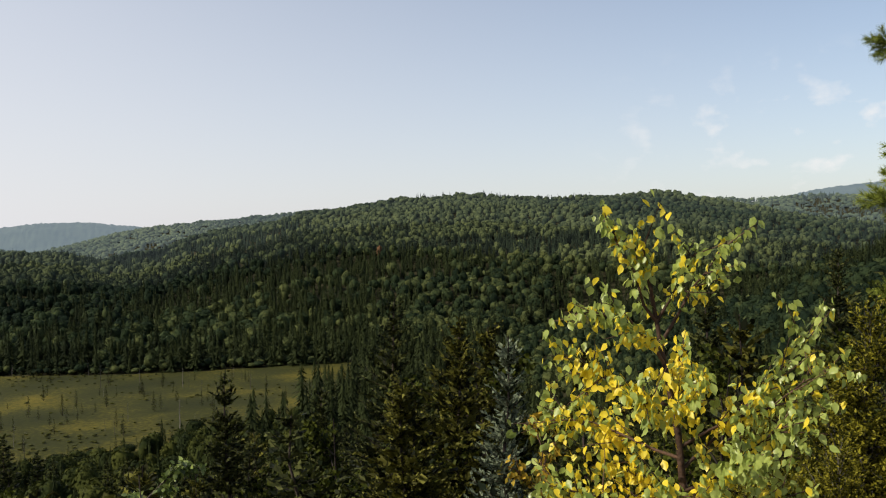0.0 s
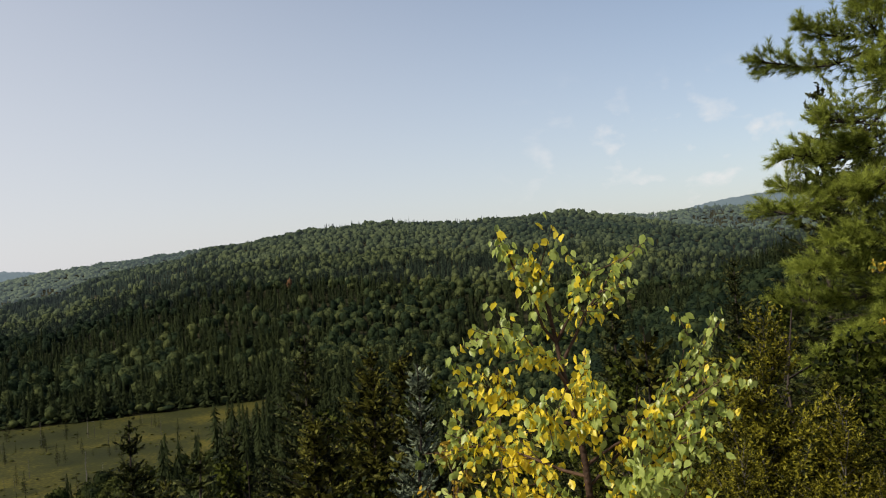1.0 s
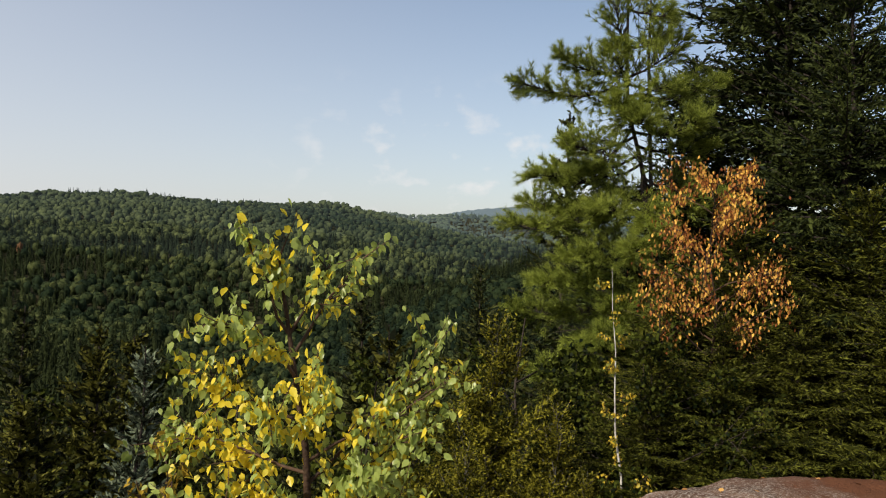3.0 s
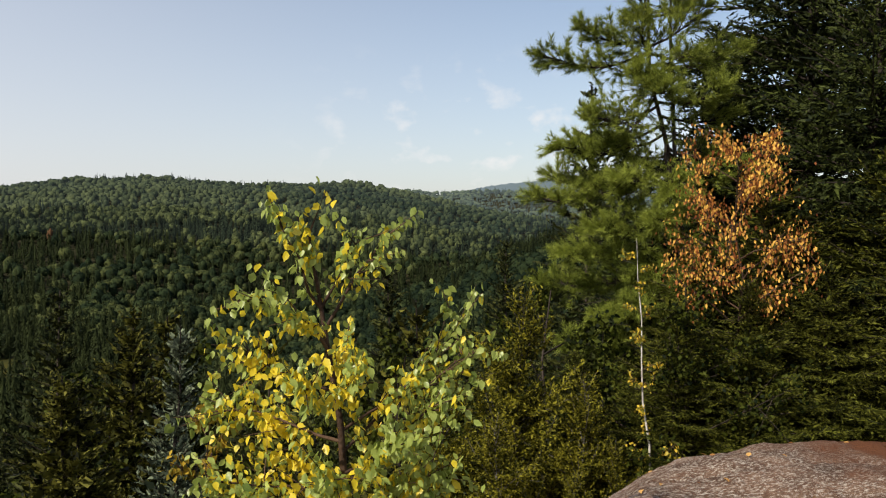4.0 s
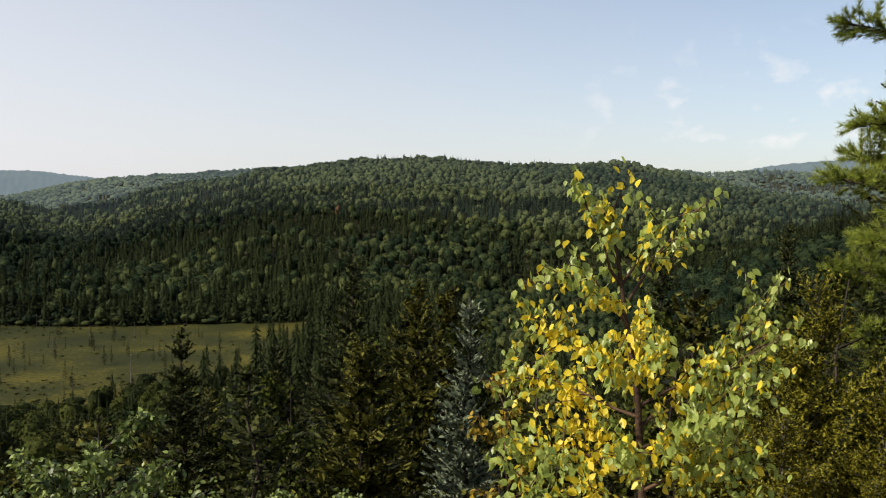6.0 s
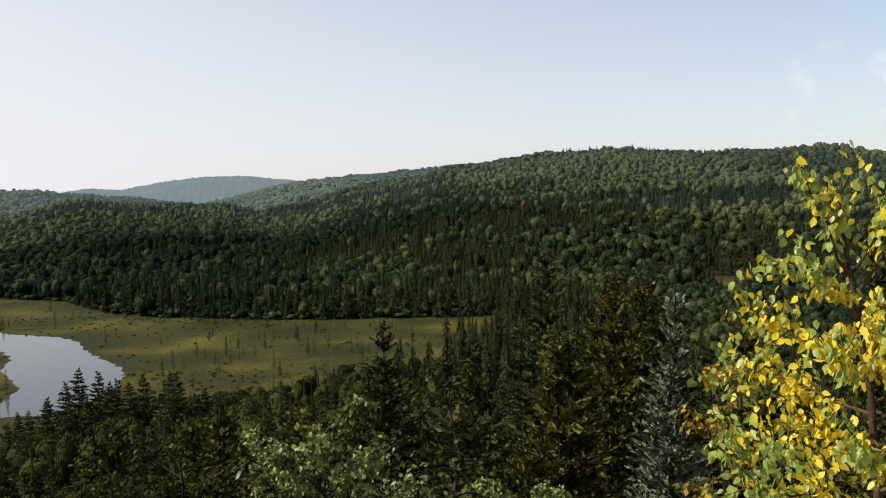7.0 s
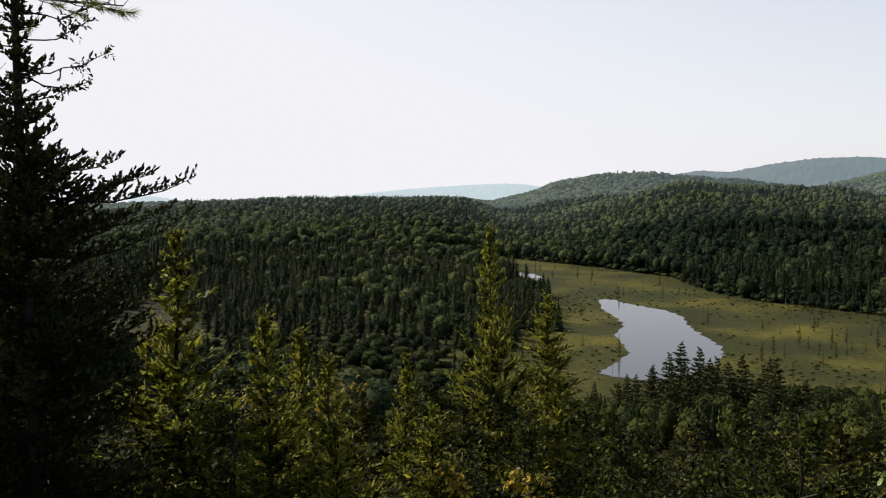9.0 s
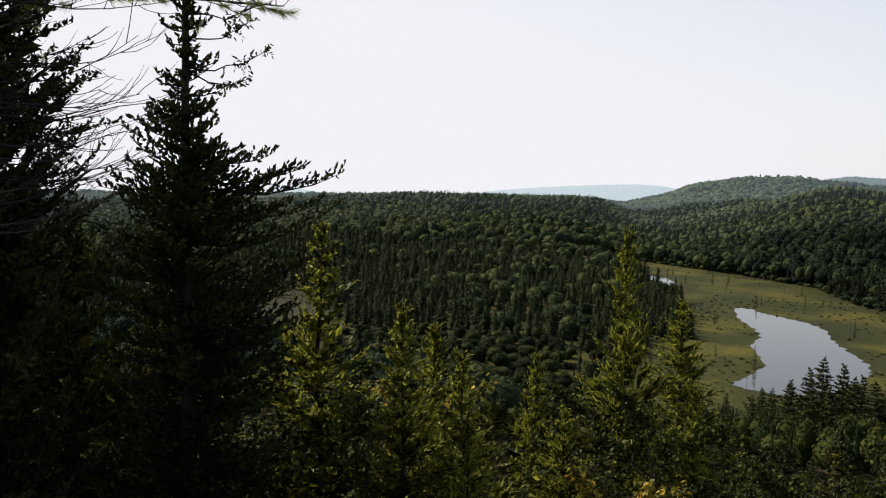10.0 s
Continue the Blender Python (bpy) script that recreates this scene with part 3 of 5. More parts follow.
def scatter(r0, r1, gap, lo=-92.0, hi=50.0, seed=1):
    rng = np.random.default_rng(seed)
    n = int(r1 / gap) + 2
    g = (np.arange(-n, n + 1)) * gap
    X, Y = np.meshgrid(g, g[g > -r1 * 0.1])
    x = X.ravel() + rng.uniform(-0.48, 0.48, X.size) * gap
    y = Y.ravel() + rng.uniform(-0.48, 0.48, X.size) * gap
    r, az = np.hypot(x, y), np.degrees(np.arctan2(x, y))
    k = (r > r0) & (r <= r1) & (az > lo) & (az < hi)
    return x[k], y[k]


def cone_template(rng, sides, layers, slim=1.0):
    """A spruce: a slim core and ragged layers of short drooping boughs."""
    v, t = [], []
    lean = rng.normal(0, 0.04, 2)
    for k in range(5):
        a = 2 * np.pi * k / 5
        v.append((0.34 * slim * np.cos(a), 0.34 * slim * np.sin(a), 0.06))
    v.append((lean[0], lean[1], 1.0))
    t += [(k, (k + 1) % 5, 5) for k in range(5)]
    gappy = rng.uniform(0.0, 0.3)
    belly = rng.uniform(0.55, 0.95)
    for k in range(layers):
        z0 = 0.05 + 0.91 * (k + rng.uniform(-0.3, 0.7)) / layers
        rad = max(1 - z0, 0.02) ** belly
        for q in range(sides):
            if rng.random() < gappy:
                continue
            a = 2 * np.pi * (q + rng.random()) / sides + k * 0.7
            L, w = rad * rng.uniform(0.45, 1.2), rng.uniform(0.16, 0.34) * slim
            drop = rng.uniform(0.02, 0.06)
            b = len(v)
            v.append((0.1 * L * np.cos(a) + lean[0] * z0, 0.1 * L * np.sin(a) + lean[1] * z0, z0 + 0.05 * slim))
            for side in (-1, 1):
                u = L * rng.uniform(0.75, 1.05)
                v.append((u * np.cos(a + side * w), u * np.sin(a + side * w), z0 - drop))
            t.append((b, b + 1, b + 2))
    return np.array(v), np.array(t)


def crown_template(rng, clumps, size, fine=True, squash=0.36):
    """A broadleaf crown: a lobed dome with leaf clumps standing off it."""
    bm = bmesh.new()
    bmesh.ops.create_icosphere(bm, subdivisions=2, radius=1.0)
    bmesh.ops.delete(bm, geom=[f for f in bm.faces if f.calc_center_median().z < (-0.75 if fine else -0.35)], context="FACES")
    bm.verts.index_update()
    n = np.array([tuple(q.co) for q in bm.verts])
    t = [tuple(q.index for q in f.verts) for f in bm.faces]
    bm.free()
    lobes = unit(rng.normal(size=(7, 3)) + [0, 0, 0.5])
    reach = rng.uniform(0.12, 0.34, 7)

    def dome(d):
        near = np.clip((d @ lobes.T - 0.55) / 0.45, 0, 1) ** 0.8
        return 0.72 + (near * reach).max(1)

    v = list(n * dome(n)[:, None] * rng.uniform(0.9, 1.1, len(n))[:, None])
    for k in range(clumps):
        d = unit(rng.normal(size=3) + [0, 0, 0.4])
        c = d * dome(d[None])[0] * rng.uniform(0.95, 1.12)
        tilt = unit(d + rng.normal(0, 0.5, 3))
        x = unit(np.cross(tilt, rng.normal(size=3)))
        y = np.cross(tilt, x)
        b = len(v)
        a = rng.random() * 6.28
        for m in range(3):
            q = a + m * 2.1
            v.append(c + size * rng.uniform(0.7, 1.2) * (np.cos(q) * x + np.sin(q) * y))
        t.append((b, b + 1, b + 2))
    v = np.array(v)
    v[:, 2] = 0.62 + v[:, 2] * squash
    return v, np.array(t)


def patch_noise(x, y, s, seed):
    rng = np.random.default_rng(seed)
    v = np.zeros(len(x))
    for k in range(6):
        a, f, p = rng.random() * 6.28, rng.uniform(0.6, 1.6) / s, rng.random() * 6.28
        v += np.sin((x * np.cos(a) + y * np.sin(a)) * f + p + 1.5 * np.sin((x * np.sin(a) - y * np.cos(a)) * f * 0.6))
    return v / 2.4


def plant(name, x, y, height, radius, templates, mat, label, category, seed, smooth=False, sink=0.3, kind="stuff"):
    rng = np.random.default_rng(seed)
    z = ground_z(x, y) - sink
    V, T, W, n = [], [], [], 0
    which = rng.integers(0, len(templates), len(x))
    for k, (tv, tt) in enumerate(templates):
        m = which == k
        c = int(m.sum())
        if not c:
            continue
        a = rng.random(c) * 2 * np.pi
        ca, sa = np.cos(a)[:, None], np.sin(a)[:, None]
        X = (tv[None, :, 0] * ca - tv[None, :, 1] * sa) * radius[m][:, None] + x[m][:, None]
        Y = (tv[None, :, 0] * sa + tv[None, :, 1] * ca) * radius[m][:, None] + y[m][:, None]
        Z = tv[None, :, 2] * height[m][:, None] + z[m][:, None]
        V.append(np.stack([X, Y, Z], -1).reshape(-1, 3))
        T.append((tt[None] + len(tv) * np.arange(c)[:, None, None]).reshape(-1, 3) + n)
        n += c * len(tv)
        W.append(np.repeat(np.clip(0.60 * rng.random(c) + 0.17 + 0.26 * patch_noise(x[m], y[m], 70, 31), 0, 1), len(tv)))
    if V:
        me = mesh_of(name, np.concatenate(V), np.concatenate(T), mat, smooth)
        tone = me.attributes.new("tone", "FLOAT", "POINT")
        tone.data.foreach_set("value", np.concatenate(W).astype(np.float32))
        tagged(new(name, me), label, category, kind=kind)


_rng = np.random.default_rng(21)
CONES_NEAR = [cone_template(_rng, 9, 24, 0.8) for _ in range(12)]
CONES_FINE = [cone_template(_rng, 7, 12) for _ in range(12)]
CONES_FAR = [cone_template(_rng, 5, 6) for _ in range(10)]
BLOBS_NEAR = [crown_template(_rng, 240, 0.14) for _ in range(8)]
BLOBS_FINE = [crown_template(_rng, 110, 0.19) for _ in range(10)]
BLOBS_MID = [crown_template(_rng, 44, 0.24) for _ in range(10)]
BLOBS_FAR = [crown_template(_rng, 6, 0.3, False) for _ in range(10)]


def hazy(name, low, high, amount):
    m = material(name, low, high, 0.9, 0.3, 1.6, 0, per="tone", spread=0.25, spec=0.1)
    # air haze is painted into the foliage as a faint blue emission
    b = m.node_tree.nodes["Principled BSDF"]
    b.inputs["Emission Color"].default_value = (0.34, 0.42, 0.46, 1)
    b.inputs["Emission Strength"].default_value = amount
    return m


# conifer and broadleaf foliage by band; the emitted haze grows with distance
FAR_HAZES = {
    "beyond": (hazy("valley_side_conifer_haze", (0.005, 0.009, 0.005), (0.021, 0.031, 0.015), 0.009), hazy("valley_side_broadleaf_haze", (0.008, 0.016, 0.008), (0.078, 0.092, 0.032), 0.009)),
    "far": (hazy("hillside_conifer_haze", (0.004, 0.008, 0.006), (0.018, 0.028, 0.017), 0.020), hazy("hillside_broadleaf_haze", (0.008, 0.016, 0.009), (0.066, 0.080, 0.032), 0.020)),
    "farther": (hazy("crest_conifer_haze", (0.004, 0.008, 0.006), (0.018, 0.028, 0.018), 0.030), hazy("crest_broadleaf_haze", (0.008, 0.016, 0.009), (0.058, 0.072, 0.030), 0.030)),
    "farthest": (hazy("distant_conifer_haze", (0.008, 0.014, 0.010), (0.03, 0.042, 0.025), 0.13), hazy("distant_broadleaf_haze", (0.016, 0.028, 0.015), (0.065, 0.08, 0.036), 0.13)),
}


def woods():
    bands = [(110, 230, 4.6, "close"), (230, 420, 4.6, "near"), (420, 580, 5.6, "mid"), (580, 720, 5.8, "beyond"), (720, 880, 7.0, "far"), (880, 1120, 7.0, "farther"), (1120, 1720, 9.5, "farthest")]
    for b, (r0, r1, gap, tag) in enumerate(bands):
        x, y = scatter(r0, r1, gap, seed=40 + b)
        rng = np.random.default_rng(60 + b)
        r, az = np.hypot(x, y), np.degrees(np.arctan2(x, y))
        z = ground_z(x, y)
        wet = inside(x, y, POND) | inside(x, y, POOL) | inside(x, y, CREEK) | inside(x, y, CLEARING)
        open_bog = inside(x, y, BOG) & ~inside(x, y, SPIT)
        k = ~wet & ~open_bog & ((r > 296) | inside(x, y, SPIT) | (az > -14) | (az < -55)) & ~hidden(x, y, z + 13)
        x, y, r, az, z = x[k], y[k], r[k], az[k], z[k]
        foot = lerp(az, RIDGES["main"][1])
        up = r - foot + 34 * patch_noise(x, y, 130, 17)
        n = patch_noise(x, y, 90, 7) + 0.6 * patch_noise(x, y, 28, 9)
        want = np.where(up < 25, -0.7, np.where(up < 130, 0.15, np.where(up < 215, -0.75, 0.40)))
        want = np.where(az < -46, np.where(r < 380, -0.35, 0.3), want)
        want = np.where((r > 930) & (r < 1060), 0.05, want)
        want = np.where((az > -12) & (r < 460), -0.75, want)
        dec = (n * 0.7 + want + rng.normal(0, 0.5, len(x))) > 0
        hc = (7.5 + 9.0 * rng.random(len(x)) ** 1.3) * np.where(r > 420, 0.85, 1) * np.where(r < 170, 0.8, 1)
        hd = rng.uniform(6.5, 11.5, len(x))
        rc = hc * rng.uniform(0.14, 0.25, len(x)) * np.where(r > 420, 1.25, 1)
        rd = rng.uniform(2.0, 4.3, len(x)) * (1.0 if r1 < 1100 else 1.25)
        ct = CONES_NEAR if r1 < 500 else CONES_FINE if r1 <= 720 else CONES_FAR
        bt = BLOBS_NEAR if r1 < 300 else BLOBS_FINE if r1 < 500 else BLOBS_MID if r1 <= 720 else BLOBS_FAR
        hc = np.where(inside(x, y, SPIT), hc * 0.68, hc)
        hd = np.where(inside(x, y, SPIT), hd * 0.8, hd)
        lane = (az > -45.9) & (az < -43.5) & (r < 386)
        low = np.maximum(0.85 * (EYE - r * 0.112), 1.2)
        hc = np.where(lane, np.minimum(hc, low), hc)
        hd = np.where(lane, np.minimum(hd, low), hd)
        alder = (az > 4) & (az < 16) & (r > 215) & (r < 390)
        dec |= alder
        hd = np.where(alder, rng.uniform(4.0, 7.0, len(x)), hd)
        rd = np.where(alder, rd * 0.6, rd)
        red = np.hypot(x + 47.6, y - 558) < 3.3
        dec |= red
        hd = np.where(red, 12.0, hd)
        if tag in FAR_HAZES:
            # outer bands: trees whose own material glows to stand in for haze
            hazes = FAR_HAZES[tag]
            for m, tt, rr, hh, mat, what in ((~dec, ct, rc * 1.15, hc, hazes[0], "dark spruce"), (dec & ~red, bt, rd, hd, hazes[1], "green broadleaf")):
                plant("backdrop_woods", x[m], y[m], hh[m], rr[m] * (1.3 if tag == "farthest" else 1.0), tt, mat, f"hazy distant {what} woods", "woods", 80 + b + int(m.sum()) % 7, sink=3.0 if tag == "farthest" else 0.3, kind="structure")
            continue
        m = ~dec
        plant(f"woods_conifer_{tag}", x[m], y[m], hc[m], rc[m] * (1.25 if r1 > 1100 else 1), ct, M_FARCON, "dark spruce and fir woods covering the hillside", "woods", 80 + b)
        m = dec & ~red
        plant(f"woods_broadleaf_{tag}", x[m], y[m], hd[m], rd[m], bt, M_FARDEC, "green birch and maple crowns covering the hillside", "woods", 90 + b)
        if red.any():
            plant(f"woods_maple_{tag}", x[red], y[red], hd[red], rd[red], bt, M_FARRED, "early red maple among the green woods", "woods", 95 + b)


woods()


# ---------------------------------------------------------------- scrub on and round the bog
def scrub():
    x, y = scatter(105, 540, 2.9, lo=-90, hi=-8, seed=71)
    rng = np.random.default_rng(72)
    r, az = np.hypot(x, y), np.degrees(np.arctan2(x, y))
    wet = inside(x, y, POND) | inside(x, y, POOL)
    n = patch_noise(x, y, 30, 5) + rng.normal(0, 0.5, len(x))
    bog = inside(x, y, BOG)
    low = bog & ~wet & (n > np.where(r < 225, -0.35, 0.75)) & (r > 150)
    plant("bog_shrubs", x[low], y[low], rng.uniform(0.25, 0.8, low.sum()), rng.uniform(0.3, 0.8, low.sum()), BLOBS_MID, M_SCRUB, "low olive leatherleaf scrub on the bog", "scrub", 73, sink=-0.1)
    edge = ~wet & (r < 156 + 9 * n + np.where(az < -47, 95, 34 * smooth01((az + 35) / 5))) & (az < -10) & ~inside(x, y, SPIT) & (rng.random(len(x)) < 0.6)
    d = edge & (rng.random(len(x)) < 0.75)
    cap = np.clip(EYE + r * np.tan(np.radians(-14.4 + 1.7 * smooth01((az + 35) / 5) + np.where(az > -22, (az + 22) * 0.35, 0))) - ground_z(x, y), 1.0, 9)
    cap = np.where(az < -47, np.maximum(cap, rng.uniform(2.5, 7.0, len(x))), cap)
    plant("woods_broadleaf_shore", x[d], y[d], cap[d] * rng.uniform(0.55, 1.0, d.sum()), rng.uniform(1.4, 2.5, d.sum()), BLOBS_NEAR, M_SHORE, "green alder and birch thicket between slope and bog", "woods", 74)
    rim = ~bog & ~wet & (r > 270) & (r < np.where(az < -34, 520, 375)) & (az > -47) & (az < -6) & ~inside(x, y, SPIT)
    plant("woods_fringe", x[rim], y[rim], rng.uniform(1.5, 5.0, rim.sum()), rng.uniform(1.0, 2.4, rim.sum()), BLOBS_MID, M_FARDEC, "green alder fringe along the far edge of the bog", "woods", 76)
    c = edge & ~d
    plant("woods_conifer_shore", x[c], y[c], cap[c] * rng.uniform(0.7, 1.2, c.sum()), rng.uniform(0.8, 1.5, c.sum()), CONES_NEAR, M_FARCON, "small dark spruces between slope and bog", "woods", 75)


M_SCRUB = material("bog_scrub", (0.016, 0.020, 0.005), (0.065, 0.064, 0.012), 0.9, 0.05, 0.7, 0, per="tone", spread=0.3)
scrub()


# ---------------------------------------------------------------- placing near trees
def spawn(ob, x, y, height, rot=0.0, z=None, wide=1.0, lean=0.0):
    """Sets a prototype (the first time) or a copy of it on the ground, scaled to a height."""
    s = height / ob["own"]
    z = float(ground_z(x, y)) - 0.15 if z is None else z
    m = pose(x, y, z, lean, 0, rot)
    if "set" not in ob:
        ob["set"] = 1
        ob.matrix_basis = m @ Matrix.Diagonal((s * wide, s * wide, s, 1))
        return ob
    rel = (s * wide / ob.scale[0], s * wide / ob.scale[1], s / ob.scale[2])
    return copy_thing(ob, m @ Matrix.Diagonal((*rel, 1)))


# ---------------------------------------------------------------- rock ledge
def rock_material():
    """Weathered granite: brown-grey stone, pale streaky lichen crust, rust-brown needle litter towards the trees."""
    m = material("lichened_granite", (0.026, 0.016, 0.011), (0.24, 0.150, 0.10), 0.95, 3.4, 55, 1.0, per="none", mid=(0.10, 0.056, 0.037))
    nt = m.node_tree
    n, l = nt.nodes, nt.links
    bsdf = n["Principled BSDF"]
    ramp = bsdf.inputs["Base Color"].links[0].from_socket
    tc = n.new("ShaderNodeTexCoord")
    mp = n.new("ShaderNodeMapping")
    mp.inputs["Rotation"].default_value = (0, 0, 0.6)
    mp.inputs["Scale"].default_value = (4.5, 11.0, 8.0)
    l.new(tc.outputs["Object"], mp.inputs[0])
    a = n.new("ShaderNodeTexNoise")
    a.inputs["Scale"].default_value = 5.5
    a.inputs["Detail"].default_value = 8
    a.inputs["Roughness"].default_value = 0.8
    l.new(mp.outputs[0], a.inputs["Vector"])
    f = n.new("ShaderNodeMapRange")
    f.inputs["From Min"].default_value = 0.51
    f.inputs["From Max"].default_value = 0.57
    f.inputs["To Max"].default_value = 0.72
    l.new(a.outputs["Fac"], f.inputs["Value"])
    mx = n.new("ShaderNodeMixRGB")
    mx.inputs[2].default_value = (0.46, 0.41, 0.35, 1)
    l.new(f.outputs[0], mx.inputs[0])
    l.new(ramp, mx.inputs[1])
    d = n.new("ShaderNodeTexNoise")
    d.inputs["Scale"].default_value = 3.0
    d.inputs["Detail"].default_value = 9
    l.new(tc.outputs["Object"], d.inputs["Vector"])
    sp = n.new("ShaderNodeSeparateXYZ")
    l.new(tc.outputs["Object"], sp.inputs[0])
    g = n.new("ShaderNodeMapRange")
    g.inputs["From Min"].default_value = 3.6
    g.inputs["From Max"].default_value = 5.3
    l.new(sp.outputs["X"], g.inputs["Value"])
    sm = n.new("ShaderNodeMath")
    sm.operation = "ADD"
    l.new(g.outputs[0], sm.inputs[0])
    l.new(d.outputs["Fac"], sm.inputs[1])
    h = n.new("ShaderNodeMapRange")
    h.inputs["From Min"].default_value = 0.85
    h.inputs["From Max"].default_value = 1.35
    l.new(sm.outputs[0], h.inputs["Value"])
    my = n.new("ShaderNodeMixRGB")
    my.inputs[2].default_value = (0.105, 0.042, 0.020, 1)
    l.new(h.outputs[0], my.inputs[0])
    l.new(mx.outputs[0], my.inputs[1])
    l.new(my.outputs[0], bsdf.inputs["Base Color"])
    return m


def rock_ledge():
    rng = np.random.default_rng(4)
    gx, gy = np.linspace(-4.2, 10.0, 236), np.linspace(-6.0, 7.2, 216)
    X, Y = np.meshgrid(gx, gy)
    R, A = np.hypot(X, Y), np.degrees(np.arctan2(X, Y))
    edge = lerp(A, ((-180, 9), (-120, 9), (-60, 1.2), (0, 1.5), (10, 2.3), (20, 3.7), (25, 4.6), (29, 5.33), (32.5, 5.96), (36, 6.69), (39, 7.15), (42, 7.57), (46.7, 8.02), (60, 8.6), (100, 9)))
    s = edge - R
    rough = np.zeros_like(X)
    for k in range(9):
        f, a, ph = 2.2 * 1.6 ** k, rng.random() * 6.28, rng.random() * 6.28
        rough += np.sin((X * np.cos(a) + Y * np.sin(a)) * f + ph + 1.4 * np.sin((Y * np.cos(a) - X * np.sin(a)) * f * 0.8 + ph)) * 0.022 / 1.42 ** k
    Z = 44.42 - 0.42 * np.clip((1.8 - s) / 1.8, 0, 1) ** 2.2 - 1.6 * np.clip(-s, 0, 1.2) ** 1.2
    Z += rough * np.clip(s + 0.6, 0.25, 1) + rng.normal(0, 0.004, X.shape)
    Z -= 0.05 * np.exp(-((Y - 4.3 + 0.25 * (X - 3.8) - 0.10 * np.sin(X * 3)) / 0.035) ** 2) * (X > 3.0)
    wob = 0.5 * np.sin(X * 1.3 + 1) + 0.4 * np.sin(Y * 1.7) + 0.25 * np.sin(X * 3.1 - Y * 2.3)
    side = np.minimum(np.minimum(X + 4.2, 10.0 - X), Y + 6.0) - 0.9 + wob * 0.5
    Z -= 1.3 * np.clip(0.9 - side, 0, 1.6) ** 1.5 * 0.8
    v = np.stack([X, Y, Z], -1).reshape(-1, 3)
    n = len(gx)
    i, j = np.meshgrid(np.arange(len(gy) - 1), np.arange(n - 1))
    i, j = i.ravel(), j.ravel()
    t = np.concatenate([np.stack([i * n + j, i * n + j + 1, (i + 1) * n + j + 1], 1), np.stack([i * n + j, (i + 1) * n + j + 1, (i + 1) * n + j], 1)])
    m = rock_material()
    tagged(new("rock_ledge", mesh_of("rock_ledge", v, t, m, True)), "rounded pinkish granite ledge with grey lichen", "rock", kind="structure")


rock_ledge()


# ---------------------------------------------------------------- the birch in front
def leaf_mesh(name, mat, seed):
    rng = np.random.default_rng(seed)
    v, t = leaves(rng, np.zeros((1, 3)), 1.0)
    shape = np.array([(0, 0, 0), (0.30, 0.25, 0.05), (0.31, 0.5, 0.07), (0.17, 0.78, 0.05), (0, 1, -0.08), (-0.17, 0.78, 0.05), (-0.31, 0.5, 0.07), (-0.30, 0.25, 0.05), (0, 0.3, -0.01), (0, 0.65, -0.03), (0.012, -0.25, 0.02), (-0.012, -0.25, 0.02)])
    tri = [(0, 1, 8), (1, 2, 8), (2, 9, 8), (2, 3, 9), (3, 4, 9), (4, 5, 9), (5, 6, 9), (6, 8, 9), (6, 7, 8), (7, 0, 8), (0, 10, 11)]
    return mesh_of(name, shape + rng.normal(0, 0.012, shape.shape), tri, mat)


